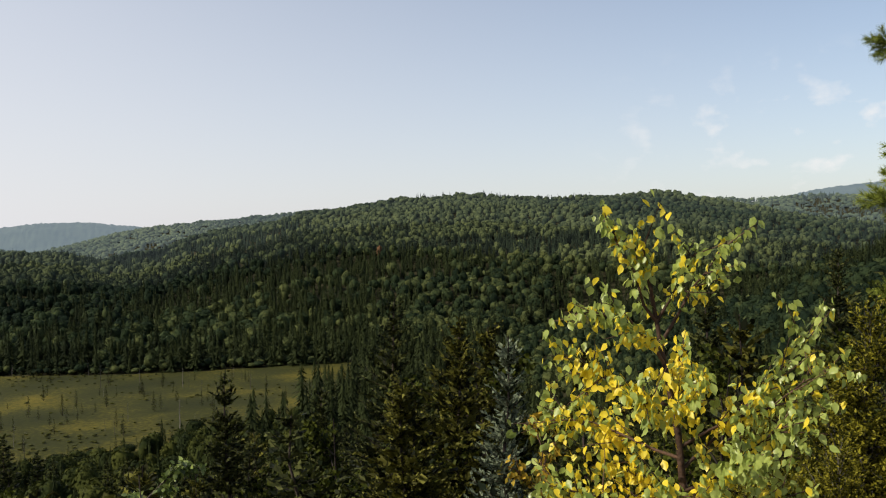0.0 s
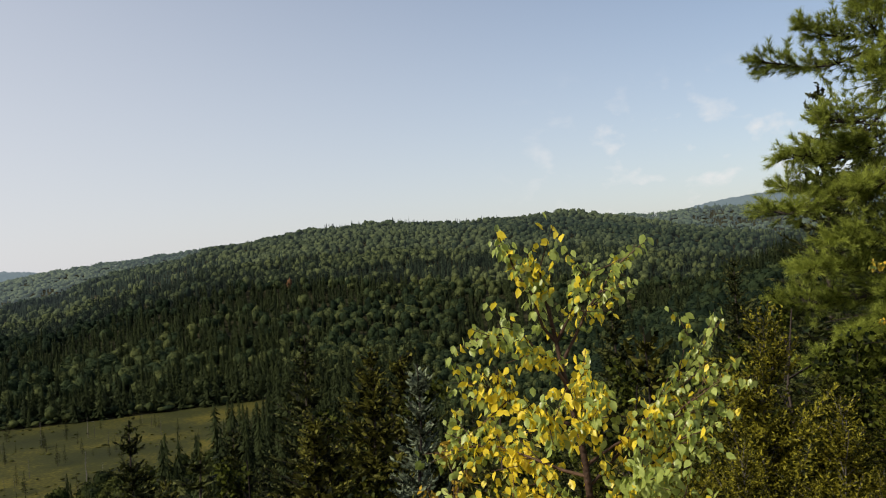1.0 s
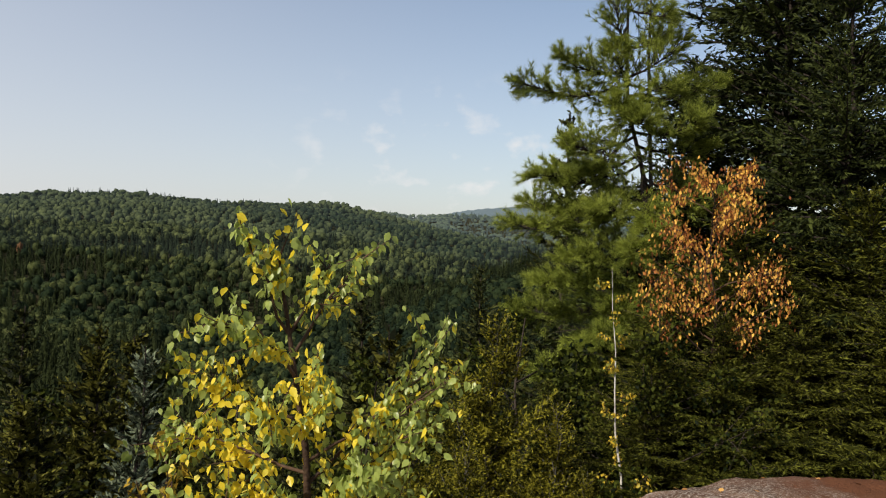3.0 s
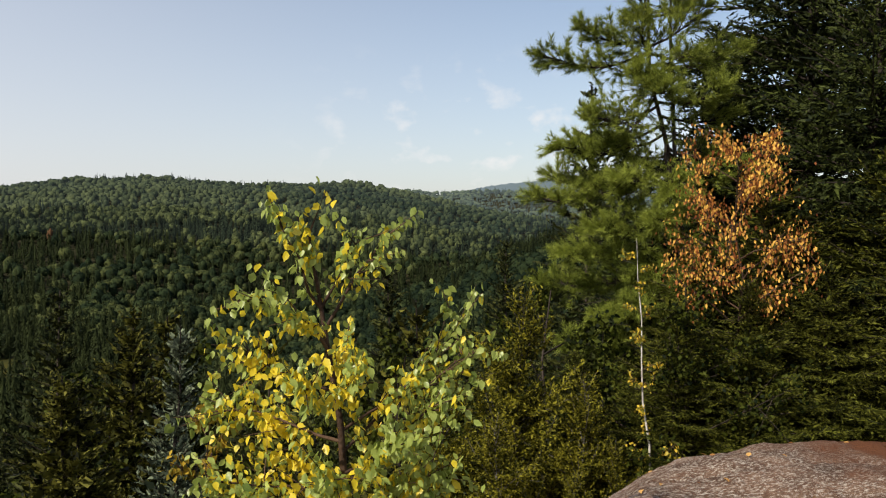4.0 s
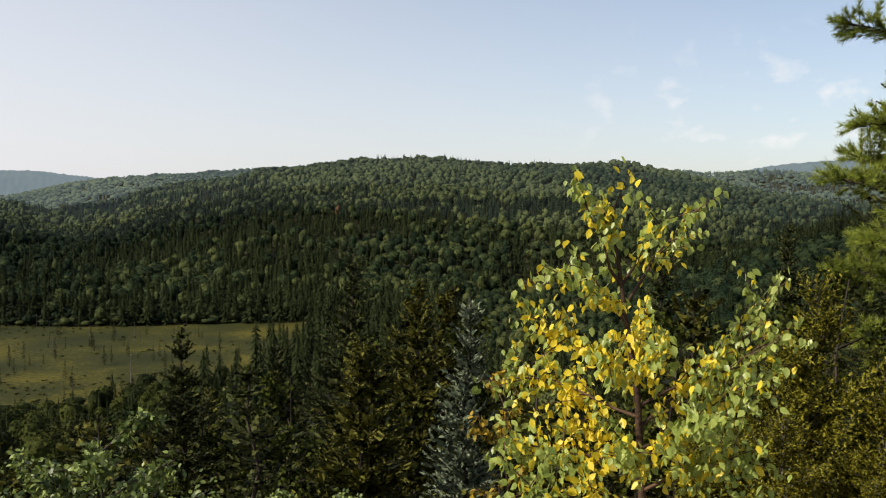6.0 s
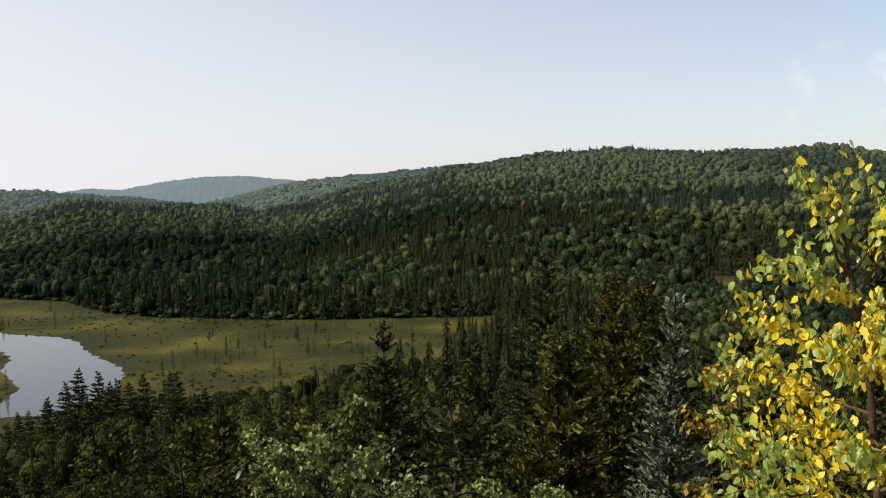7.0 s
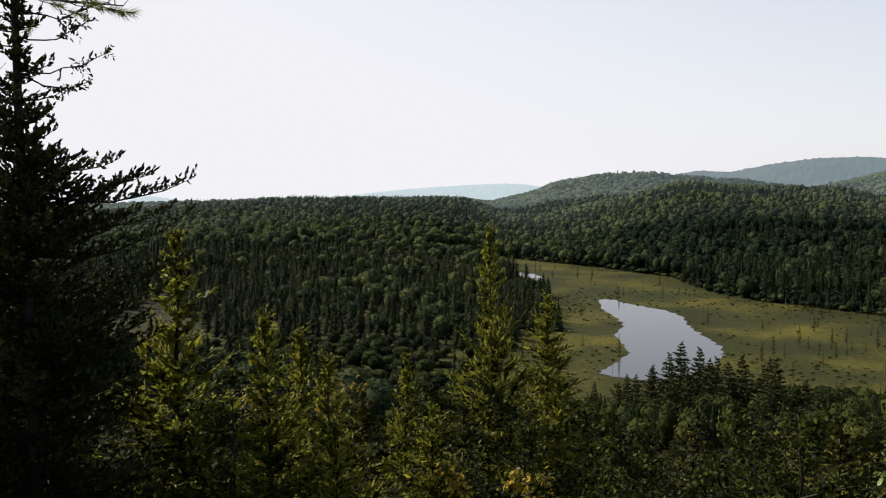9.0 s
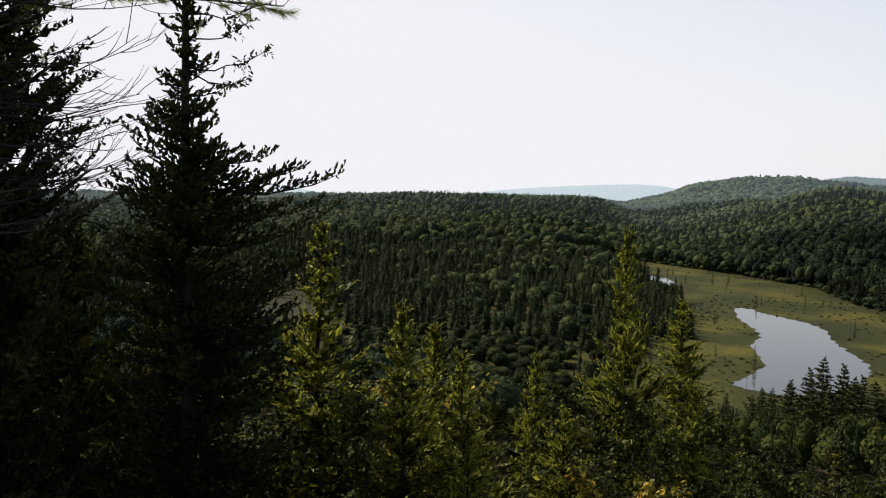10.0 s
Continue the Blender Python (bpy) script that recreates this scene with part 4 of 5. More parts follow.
def front_birch():
    rng = np.random.default_rng(12)
    root = new("birch_sapling")
    root.location = (0.90, 3.12, 42.9)
    o = np.array(root.location)
    stem = np.array([(0.90, 3.12, 42.9), (0.88, 3.14, 43.9), (0.86, 3.18, 44.79), (0.85, 3.26, 45.2), (0.81, 3.3, 45.48), (0.77, 3.33, 45.76), (0.74, 3.33, 45.95), (0.79, 3.25, 46.12)]) - o
    tr = Heap()
    tr.add(*tube(stem, [0.024, 0.021, 0.017, 0.014, 0.011, 0.008, 0.005, 0.002], 8))
    part("trunk", tr.mesh("trunk", M_BROWNBARK, True), root)
    ends = [(5, (0.69, 3.33, 46.03)), (4.6, (0.61, 3.28, 46.02)), (4.2, (0.43, 3.2, 45.74)), (3.4, (0.37, 3.48, 45.5)), (2.8, (0.35, 3.53, 45.22)), (2.3, (0.31, 3.28, 45.03)), (2.0, (0.31, 2.94, 44.95)),
            (4.3, (1.16, 3.45, 45.98)), (4.6, (0.92, 3.21, 45.95)), (2.9, (1.48, 3.29, 45.46)), (2.7, (1.47, 3.43, 45.63)), (2.4, (1.23, 3.04, 45.32)), (2.1, (1.15, 2.88, 45.06)), (1.8, (1.08, 2.75, 44.92)),
            (4.0, (0.55, 3.08, 45.76)), (3.2, (0.6, 2.93, 45.44)), (3.2, (0.87, 2.98, 45.52)), (2.3, (0.69, 2.84, 45.15)), (2.5, (0.95, 2.8, 45.26)), (3.0, (0.95, 3.6, 45.5)), (2.2, (0.6, 3.55, 45.2)), (1.7, (0.55, 2.75, 44.75)), (1.7, (0.85, 2.6, 44.7)), (1.5, (1.3, 3.2, 44.8)), (1.5, (0.4, 3.2, 44.7))]
    spots = []
    for k, (f, end) in enumerate(ends):
        b, _ = along(stem, np.array([f / 7]))
        e = np.array(end) - o
        L = np.linalg.norm(e - b[0])
        ax = b[0] + (e - b[0]) * np.linspace(0, 1, 6)[:, None]
        ax[1:-1, 2] += L * 0.10 * np.sin(np.linspace(0, np.pi, 6))[1:-1] * rng.uniform(-0.6, 0.6)
        ax[1:-1] += rng.normal(0, 0.02 * L, (4, 3))
        h = Heap()
        h.add(*tube(ax, np.linspace(0.008, 0.0015, 6), 5))
        twigs = []
        for j in range(5 if f >= 4 else 10 if f >= 3 else 14):
            q, d = along(ax, np.array([0.25 + 0.65 * rng.random()]))
            tx = bent(rng, q[0], unit(d[0] + rng.normal(0, 0.5, 3)), 0.10 + L * 0.16, 4, 0.05, 0, 0.1)
            th = Heap()
            th.add(*tube(tx, np.linspace(0.003, 0.001, 4), 4))
            twigs.append(th)
            s, _ = along(tx, np.linspace(0.15, 1, 11 if f >= 4 else 17))
            spots.append(s + rng.normal(0, 0.016, s.shape))
        br = part("branch", h.mesh("branch", M_BROWNBARK), root)
        for th in twigs:
            part("twig", th.mesh("twig", M_BROWNBARK), br)
        s, _ = along(ax, np.linspace(0.22, 1.0, max(int(L / 0.009), 8)))
        spots.append(s + rng.normal(0, 0.018, s.shape))
    s, _ = along(stem, np.linspace(0.3, 1.0, 120))
    spots.append(s + rng.normal(0, 0.035, s.shape))
    s = np.concatenate(spots)
    centre = np.linalg.norm(s[:, :2] - along(stem, np.clip((s[:, 2]) / 3.2, 0, 0.99))[0][:, :2], axis=1)
    p_yellow = np.clip(1.1 - 1.9 * centre, 0.12, 0.86) * np.where(s[:, 2] > 2.72, 0.4, 1.0)
    yellow = rng.random(len(s)) < p_yellow
    order = rng.permutation(len(s))
    single, rest = order[:300], order[300:]
    kinds = {True: [leaf_mesh("leaf", M_LEAFYELLOW, k) for k in (1, 2)], False: [leaf_mesh("leaf", M_LEAFGREEN, k) for k in (3, 4)]}
    for i in single:
        ob = new("leaf", kinds[bool(yellow[i])][i % 2])
        ob.parent = root
        a = rng.random() * 360
        q = rng.uniform(0.030, 0.047)
        ob.matrix_basis = pose(*s[i], rng.normal(-55, 28), rng.normal(0, 35), a) @ Matrix.Scale(q, 4)
    for flag, name, mat in ((True, "yellow_leaves", M_LEAFYELLOW), (False, "green_leaves", M_LEAFGREEN)):
        w = rest[yellow[rest] == flag]
        h = Heap()
        h.add(*leaves(rng, s[w], 0.041, 0.8, 0.4))
        tagged(part(name, h.mesh(name, mat), root), kind="stuff")
    tagged(root, "young birch with half green, half yellow leaves", "tree")


front_birch()

# ---------------------------------------------------------------- near conifers
blue = conifer("blue_spruce", M_BLUE, "young blue-grey spruce with stiff bottlebrush twigs", 31, 4.2, 0.74, 0.1, 36, 7, 12, 0.05, 0.16, 0.32, 0.045, sub=0.06, per_m=110, size=0.016, width=0.004, lean=60, flat=0.2, leader=0.34, ragged=0.12, core=0.02, rolls=2, bit=0.03, shape=1.0, splay=0.3, rise=0.2, tilt=5, fill=0.05)
spawn(blue, 0.37, 6.25, 5.3, 20, z=39.95)

dark_a = conifer("spruce_tree", M_SPRUCE, "dark green spruce on the slope", 32, 11.0, 2.2, 0.06, 46, 7, 5, 0.12, 0.25, 0.34, 0.12, sub=0.18, per_m=0, flat=0.1, ragged=0.35, core=0.042, rolls=2, fine=False, bit=0.06, splay=0.35, rise=0.15, fill=0.12)
dark_b = conifer("spruce_tree", M_SPRUCE, "slim dark green spruce on the slope", 33, 10.0, 1.6, 0.08, 46, 7, 0, 0.1, 0.25, 0.36, 0.12, sub=0.18, per_m=0, flat=0.1, ragged=0.35, core=0.042, rolls=2, fine=False, bit=0.06, splay=0.35, rise=0.15, fill=0.12)
fir_a = conifer("fir_tree", M_FIR, "olive green balsam fir on the slope", 34, 8.0, 1.8, 0.06, 42, 7, 8, 0.1, 0.25, 0.36, 0.10, sub=0.16, per_m=0, flat=0.1, ragged=0.4, core=0.034, rolls=2, fine=False, bit=0.05, splay=0.4, rise=0.2, tilt=10, fill=0.12)
hem_a = conifer("hemlock_tree", M_HEMLOCK, "light green hemlock with drooping sprays", 35, 9.0, 2.1, 0.05, 48, 7, 16, 0.30, -0.10, 0.45, 0.11, sub=0.18, per_m=0, flat=0.4, ragged=0.4, core=0.034, rolls=2, fine=False, bit=0.055, splay=0.32, rise=-0.08, tilt=10, fill=0.12)
hem_b = conifer("hemlock_tree", M_HEMLOCK, "light green hemlock with a slim spire and open sprays", 63, 7.0, 2.7, 0.05, 44, 6, 20, 0.30, -0.06, 0.40, 0.10, sub=0.16, per_m=0, flat=0.4, ragged=0.45, core=0.025, rolls=2, fine=False, bit=0.05, splay=0.32, rise=-0.05, tilt=12, fill=0.10, shape=1.3, leader=0.5)
mid_spruce = conifer("spruce_tree", M_SPRUCE, "dark green spruce on the slope", 61, 9.0, 1.6, 0.08, 30, 5, 2, 0.12, 0.2, 0.36, 0.19, per_m=0, flat=0.1, ragged=0.4, core=0.085, rolls=2, fine=False, bit=0.11)
mid_fir = conifer("fir_tree", M_FIR, "olive green fir on the slope", 62, 7.0, 1.6, 0.06, 28, 5, 6, 0.12, 0.2, 0.38, 0.18, per_m=0, flat=0.2, ragged=0.4, core=0.08, rolls=2, fine=False, bit=0.10)

for x, y, top, ob, rot, wide in (
        (-1.05, 15.65, 44.75, dark_a, 0, 0.95), (-3.7, 13.52, 43.8, dark_b, 40, 1.0), (0.1, 11.74, 44.75, fir_a, 0, 1.0), (0.67, 13.69, 44.45, fir_a, 100, 1.1),
        (-11.84, 10.3, 45.1, hem_b, 0, 0.7), (12.36, 26.27, 45.3, dark_a, 80, 0.9), (5.32, 17.19, 44.9, dark_a, 200, 1.0), (-0.6, 9.67, 44.3, fir_a, 200, 1.1),
        (-10.2, 10.4, 42.5, hem_b, 90, 0.9), (-13.2, 9.4, 42.6, hem_b, 190, 0.8), (-9.5, 3.4, 45.4, hem_b, 200, 1.0), (-8.9, 4.1, 44.5, hem_b, 20, 1.0), (-8.4, 4.6, 44.0, hem_b, 60, 1.0), (-10.6, 5.6, 43.9, hem_b, 260, 1.0), (-7.6, 4.2, 43.5, hem_b, 110, 1.0), (-8.2, 6.0, 43.2, hem_a, 310, 0.9), (-17.5, 18.0, 42.5, hem_a, 310, 1.0), (-2.3, 14.6, 43.3, dark_a, 150, 0.9)):
    z = float(ground_z(x, y)) - 0.2
    spawn(ob, x, y, top - z, rot, wide=wide)



SIDE = np.array([0.235, 0.972, 0.0])        # across the open side of the dark spruces


def ragged_spruce(x, y, z, seed, label):
    """An old spruce, thin and gappy above, with long upturned boughs on its open side."""
    rng = np.random.default_rng(seed)
    root = new("spruce_tree")
    root.location = (x, y, z)
    height = 9.6
    u = np.linspace(0, 1, 12)
    axis = np.stack([rng.normal(0, 0.012, 12), rng.normal(0, 0.012, 12), u * height], 1)
    tr, limbs, cr = Heap(), Heap(), Heap()
    tr.add(*tube(axis, 0.085 * (1 - 0.72 * u), 9))
    boughs = [(6.75, 0, 1.15), (6.55, 0.06, 1.05), (6.62, -0.1, 1.52), (6.35, 0.12, 1.42), (6.1, -0.08, 1.45), (6.9, 0.1, 0.85), (5.8, 0.05, 1.5), (5.5, -0.1, 1.3)]
    for k in range(460):
        h = 1.6 + 7.1 * (k + rng.random()) / 460
        a = rng.uniform(-np.pi, np.pi)
        c = math.cos(a)
        open_reach = lerp(h, ((2, 1.2), (6.0, 1.15), (6.6, 0.9), (6.95, 0.55), (7.4, 0.44), (7.75, 0.34), (8.3, 0.22), (9, 0.15)))
        shut_reach = lerp(h, ((2, 1.0), (6.0, 0.85), (6.6, 0.74), (7.0, 0.6), (7.4, 0.44), (7.7, 0.28), (8.3, 0.2), (9, 0.15)))
        reach = float(open_reach * (c + 1) / 2 + shut_reach * (1 - c) / 2)
        if h > 7.55 and rng.random() < 0.35:
            continue
        boughs.append((h - 0.12, a, reach * rng.uniform(0.55, 1.05)))
    base_a = math.atan2(SIDE[1], SIDE[0])
    P, D, Ln = [], [], []
    for h, a, L in boughs:
        b, _ = along(axis, np.array([h / height]))
        az = base_a + a
        ax = bent(rng, b[0], (math.cos(az), math.sin(az), rng.uniform(-0.15, 0.1)), L, 7, 0.1, 0.34, 0.10)
        limbs.add(*tube(ax, np.linspace(0.008 + 0.006 * L, 0.003, 7), 4))
        k = max(int(L / 0.04), 4)
        w = np.linspace(0.04, 1.0, k)
        q, d = along(ax, np.clip(w, 0, 0.999))
        side = unit(np.cross(d, [0, 0, 1.0])) * np.where(np.arange(k) % 2, 1, -1)[:, None]
        P.append(q)
        D.append(unit(d * 0.6 + side * rng.uniform(0.1, 0.8, (k, 1)) + [0, 0, 0.55] + rng.normal(0, 0.2, (k, 3))))
        Ln.append((0.20 * (1.15 - w) * min(L, 1.0) + 0.08) * rng.uniform(0.6, 1.3, k))
    p, d, l = np.concatenate(P), np.concatenate(D), np.concatenate(Ln)
    c = np.maximum(np.ceil(l / 0.032).astype(int), 2)
    i = np.repeat(np.arange(len(p)), c)
    f = np.concatenate([np.arange(m) for m in c]) / c[i]
    cr.add(*fronds(rng, p[i] + d[i] * (f * l[i])[:, None], unit(d[i] + rng.normal(0, 0.42, (len(i), 3))), np.full(len(i), 0.055), 0.032, 3))
    for q in range(26):
        h = rng.uniform(2.0, 6.2)
        b, _ = along(axis, np.array([h / height]))
        az = rng.uniform(-np.pi, np.pi)
        limbs.add(*tube(bent(rng, b[0], (math.cos(az), math.sin(az), rng.uniform(-0.3, 0.2)), rng.uniform(0.4, 1.1), 6, 0.1, 0.15, 0.2), np.linspace(0.008, 0.002, 6), 4))
    part("trunk", tr.mesh("trunk", M_BARK, True), root)
    tagged(part("branchwork", limbs.mesh("branchwork", M_BARK), root), kind="stuff")
    part("crown", cr.mesh("crown", M_SPRUCE), root)
    root["own"] = height
    root["set"] = 1
    return tagged(root, label, "tree")


left_spruce = ragged_spruce(-8.87, 1.70, 39.2, 36, "tall dark ragged spruce with stubby upturned twigs")
thick_spruce = conifer("spruce_tree", M_SPRUCE, "tall thick dark spruce", 36, 9.6, 1.15, 0.05, 80, 8, 10, 0.08, 0.30, 0.22, 0.04, per_m=0, flat=0.0, ragged=0.45, trunk_r=0.085, core=0.027, rolls=2, bit=0.036, splay=0.6, rise=0.4, tilt=16, fine=False, overlap=1.4, fill=0.06, shape=0.35)
spawn(thick_spruce, -9.3, 0.02, 12.6, 150, z=37.5, wide=0.8)
spawn(thick_spruce, -9.9, -0.55, 12.8, 260, z=37.0, wide=0.95)
spawn(fir_a, -9.5, 0.75, 45.6 - 37.0, 200, z=37.0, wide=0.75)
spawn(fir_a, -10.2, 1.9, 45.3 - 36.5, 140, z=36.5, wide=0.9)


def overhanging_pine():
    """A pine beside the dark spruces, one bare bough reaching across with needle plumes."""
    rng = np.random.default_rng(83)
    root = new("pine_tree")
    root.location = (-9.43, -0.63, 37.5)
    tr = Heap()
    u = np.linspace(0, 1, 9)
    ax = np.stack([0.06 * np.sin(u * 4), 0.05 * np.sin(u * 3), u * 12.5], 1)
    tr.add(*tube(ax, 0.12 * (1 - 0.8 * u), 9))
    part("trunk", tr.mesh("trunk", M_BARK, True), root)
    P, D = [], []
    for z0, z1, reach, depth in ((10.15, 10.1, 3.3, 0.25), (10.5, 10.6, 2.4, -0.2), (9.9, 10.0, 1.6, 0.5), (10.7, 10.9, 3.0, 0.5), (11.0, 11.4, 2.2, -0.4)):
        e0 = np.array([0, 0, z0])
        e1 = SIDE * reach + np.array([0.972, -0.235, 0]) * depth + [0, 0, z1]
        w = np.linspace(0, 1, 9)
        br = e0 + (e1 - e0) * w[:, None]
        br[1:-1] += rng.normal(0, 0.03, (7, 3))
        h = Heap()
        h.add(*tube(br, np.linspace(0.026, 0.006, 9), 6))
        for t0 in np.linspace(0.42, 1.0, int(reach * 9)):
            if 0.62 < t0 < 0.74:
                continue
            q, d = along(br, np.array([min(t0, 0.999)]))
            way = unit(d[0] * 0.6 + rng.normal(0, 0.5, 3) + [0, 0, 0.05])
            tw = bent(rng, q[0], way, rng.uniform(0.15, 0.42), 5, 0.1, 0.2, 0.12)
            h.add(*tube(tw, np.linspace(0.005, 0.0025, 5), 4))
            a, b = along(tw, np.array([0.6, 0.85, 0.999]))
            P.append(a)
            D.append(b)
        part("limb", h.mesh("limb", M_BARK), root)
    p, d = np.concatenate(P), np.concatenate(D)
    h = Heap()
    h.add(*needles(rng, p, d, np.full(len(p), 0.04), 500, 0.11, 0.004, 36, 0.0, least=40))
    part("crown", h.mesh("crown", M_PINE), root)
    tagged(root, "pine with a long bare bough and feathery needle plumes", "tree")


overhanging_pine()


def open_sprigs(root, seed):
    """Bare curved twigs with tufted ends, high on the open side of the tall spruce."""
    rng = np.random.default_rng(seed)
    way = SIDE
    for z0, z1, reach in ((8.75, 8.80, 0.62), (8.5, 8.72, 0.85), (8.35, 8.45, 0.80), (8.1, 8.30, 0.62), (7.8, 8.02, 0.78), (7.75, 7.75, 0.62), (8.7, 8.95, -0.75), (8.6, 8.65, 1.0)):
        ends = np.array([0, 0, z0]), way * reach + np.array([0.1, -0.06, 0]) * rng.normal() + [0, 0, z1]
        u = np.linspace(0, 1, 7)
        ax = ends[0] + (ends[1] - ends[0]) * u[:, None]
        ax[:, 2] -= 0.10 * np.sin(u * np.pi)
        ax[1:-1] += rng.normal(0, 0.012, (5, 3))
        h = Heap()
        h.add(*tube(ax, np.linspace(0.009, 0.003, 7), 4))
        sprig = part("sprig", h.mesh("sprig", M_BARK), root)
        p, d, l = [], [], []
        for k in range(16):
            q, w = along(ax, np.array([rng.uniform(0.45, 1)]))
            p.append(q[0])
            d.append(unit(w[0] * 0.5 + rng.normal(0, 0.7, 3)))
            l.append(rng.uniform(0.06, 0.15))
        p, d, l = np.array(p), np.array(d), np.array(l)
        n = Heap()
        i = np.repeat(np.arange(16), 5)
        f = np.tile(np.linspace(0, 0.9, 5), 16)
        n.add(*fronds(rng, p[i] + d[i] * (f * l[i])[:, None], unit(d[i] + rng.normal(0, 0.6, (80, 3))), np.full(80, 0.045), 0.022, 2))
        part("needle_tuft", n.mesh("needle_tuft", M_SPRUCE), sprig)


right_fir = conifer("fir_tree", M_LEDGEFIR, "bushy green fir with drooping sprays beside the ledge", 37, 3.4, 1.35, 0.02, 28, 7, 12, 0.22, 0.0, 0.42, 0.05, sub=0.075, per_m=0, flat=0.2, ragged=0.4, core=0.011, rolls=3, bit=0.038, splay=0.42, rise=-0.08, tilt=20, fine=False, fill=0.05)
for x, y, top, rot, wide in ((5.4, 7.2, 45.2, 0, 1.1), (6.1, 6.9, 45.4, 70, 1.1), (6.9, 6.7, 45.6, 150, 1.1), (7.5, 5.9, 46.0, 210, 1.1), (6.3, 7.9, 45.8, 290, 1.2), (7.0, 7.6, 46.6, 330, 1.2), (8.0, 6.8, 46.8, 30, 1.2), (4.6, 7.9, 44.6, 120, 1.0)):
    spawn(right_fir, x, y, top - 42.6, rot, z=42.6, wide=wide)

cedar = conifer("cedar_tree", M_CEDAR, "yellow-green cedar with bare grey inner twigs", 38, 3.6, 0.95, 0.02, 26, 5, 34, 0.10, 0.2, 0.5, 0.05, sub=0.08, per_m=0, flat=0.2, ragged=0.6, core=0.02, rolls=2, bit=0.03, splay=0.65, rise=0.15, tilt=26, bark=M_DEADWOOD, trunk_r=0.035, dead=0.3, fill=0.0, shape=0.55, lean_xy=(0.15, 0.1))
for x, y, top, rot, wide in ((3.55, 7.3, 45.25, 0, 1.0), (3.2, 6.6, 44.2, 140, 1.1), (4.1, 7.0, 44.5, 250, 1.0), (3.75, 6.35, 43.7, 60, 1.0), (4.4, 6.75, 43.9, 200, 0.9), (2.75, 7.4, 44.6, 310, 1.0), (2.4, 6.2, 43.2, 100, 1.1)):
    spawn(cedar, x, y, top - 41.6, rot, z=41.6, wide=wide)

bough_spruce = conifer("spruce_tree", M_BOUGH, "tall green spruce with layered drooping boughs", 39, 11.0, 2.5, 0.05, 46, 8, 8, 0.28, 0.14, 0.36, 0.09, sub=0.15, per_m=0, flat=0.2, ragged=0.35, core=0.028, rolls=2, bit=0.06, splay=0.45, rise=-0.12, tilt=10, fine=False, shape=0.65, fill=0.05)
for x, y, top, rot, wide in ((8.75, 8.9, 53.5, 0, 1.0), (8.3, 7.4, 50.6, 60, 0.85), (9.9, 10.2, 52.5, 130, 1.0), (8.4, 10.3, 49.0, 250, 0.95), (7.9, 12.0, 47.4, 300, 0.9), (9.2, 6.8, 50.5, 200, 0.85)):
    spawn(bough_spruce, x, y, top - 40.0, rot, z=40.0, wide=wide)
spawn(dark_b, 8.6, 14.3, 48.7 - 36.0, 200, z=36.0, wide=0.9)


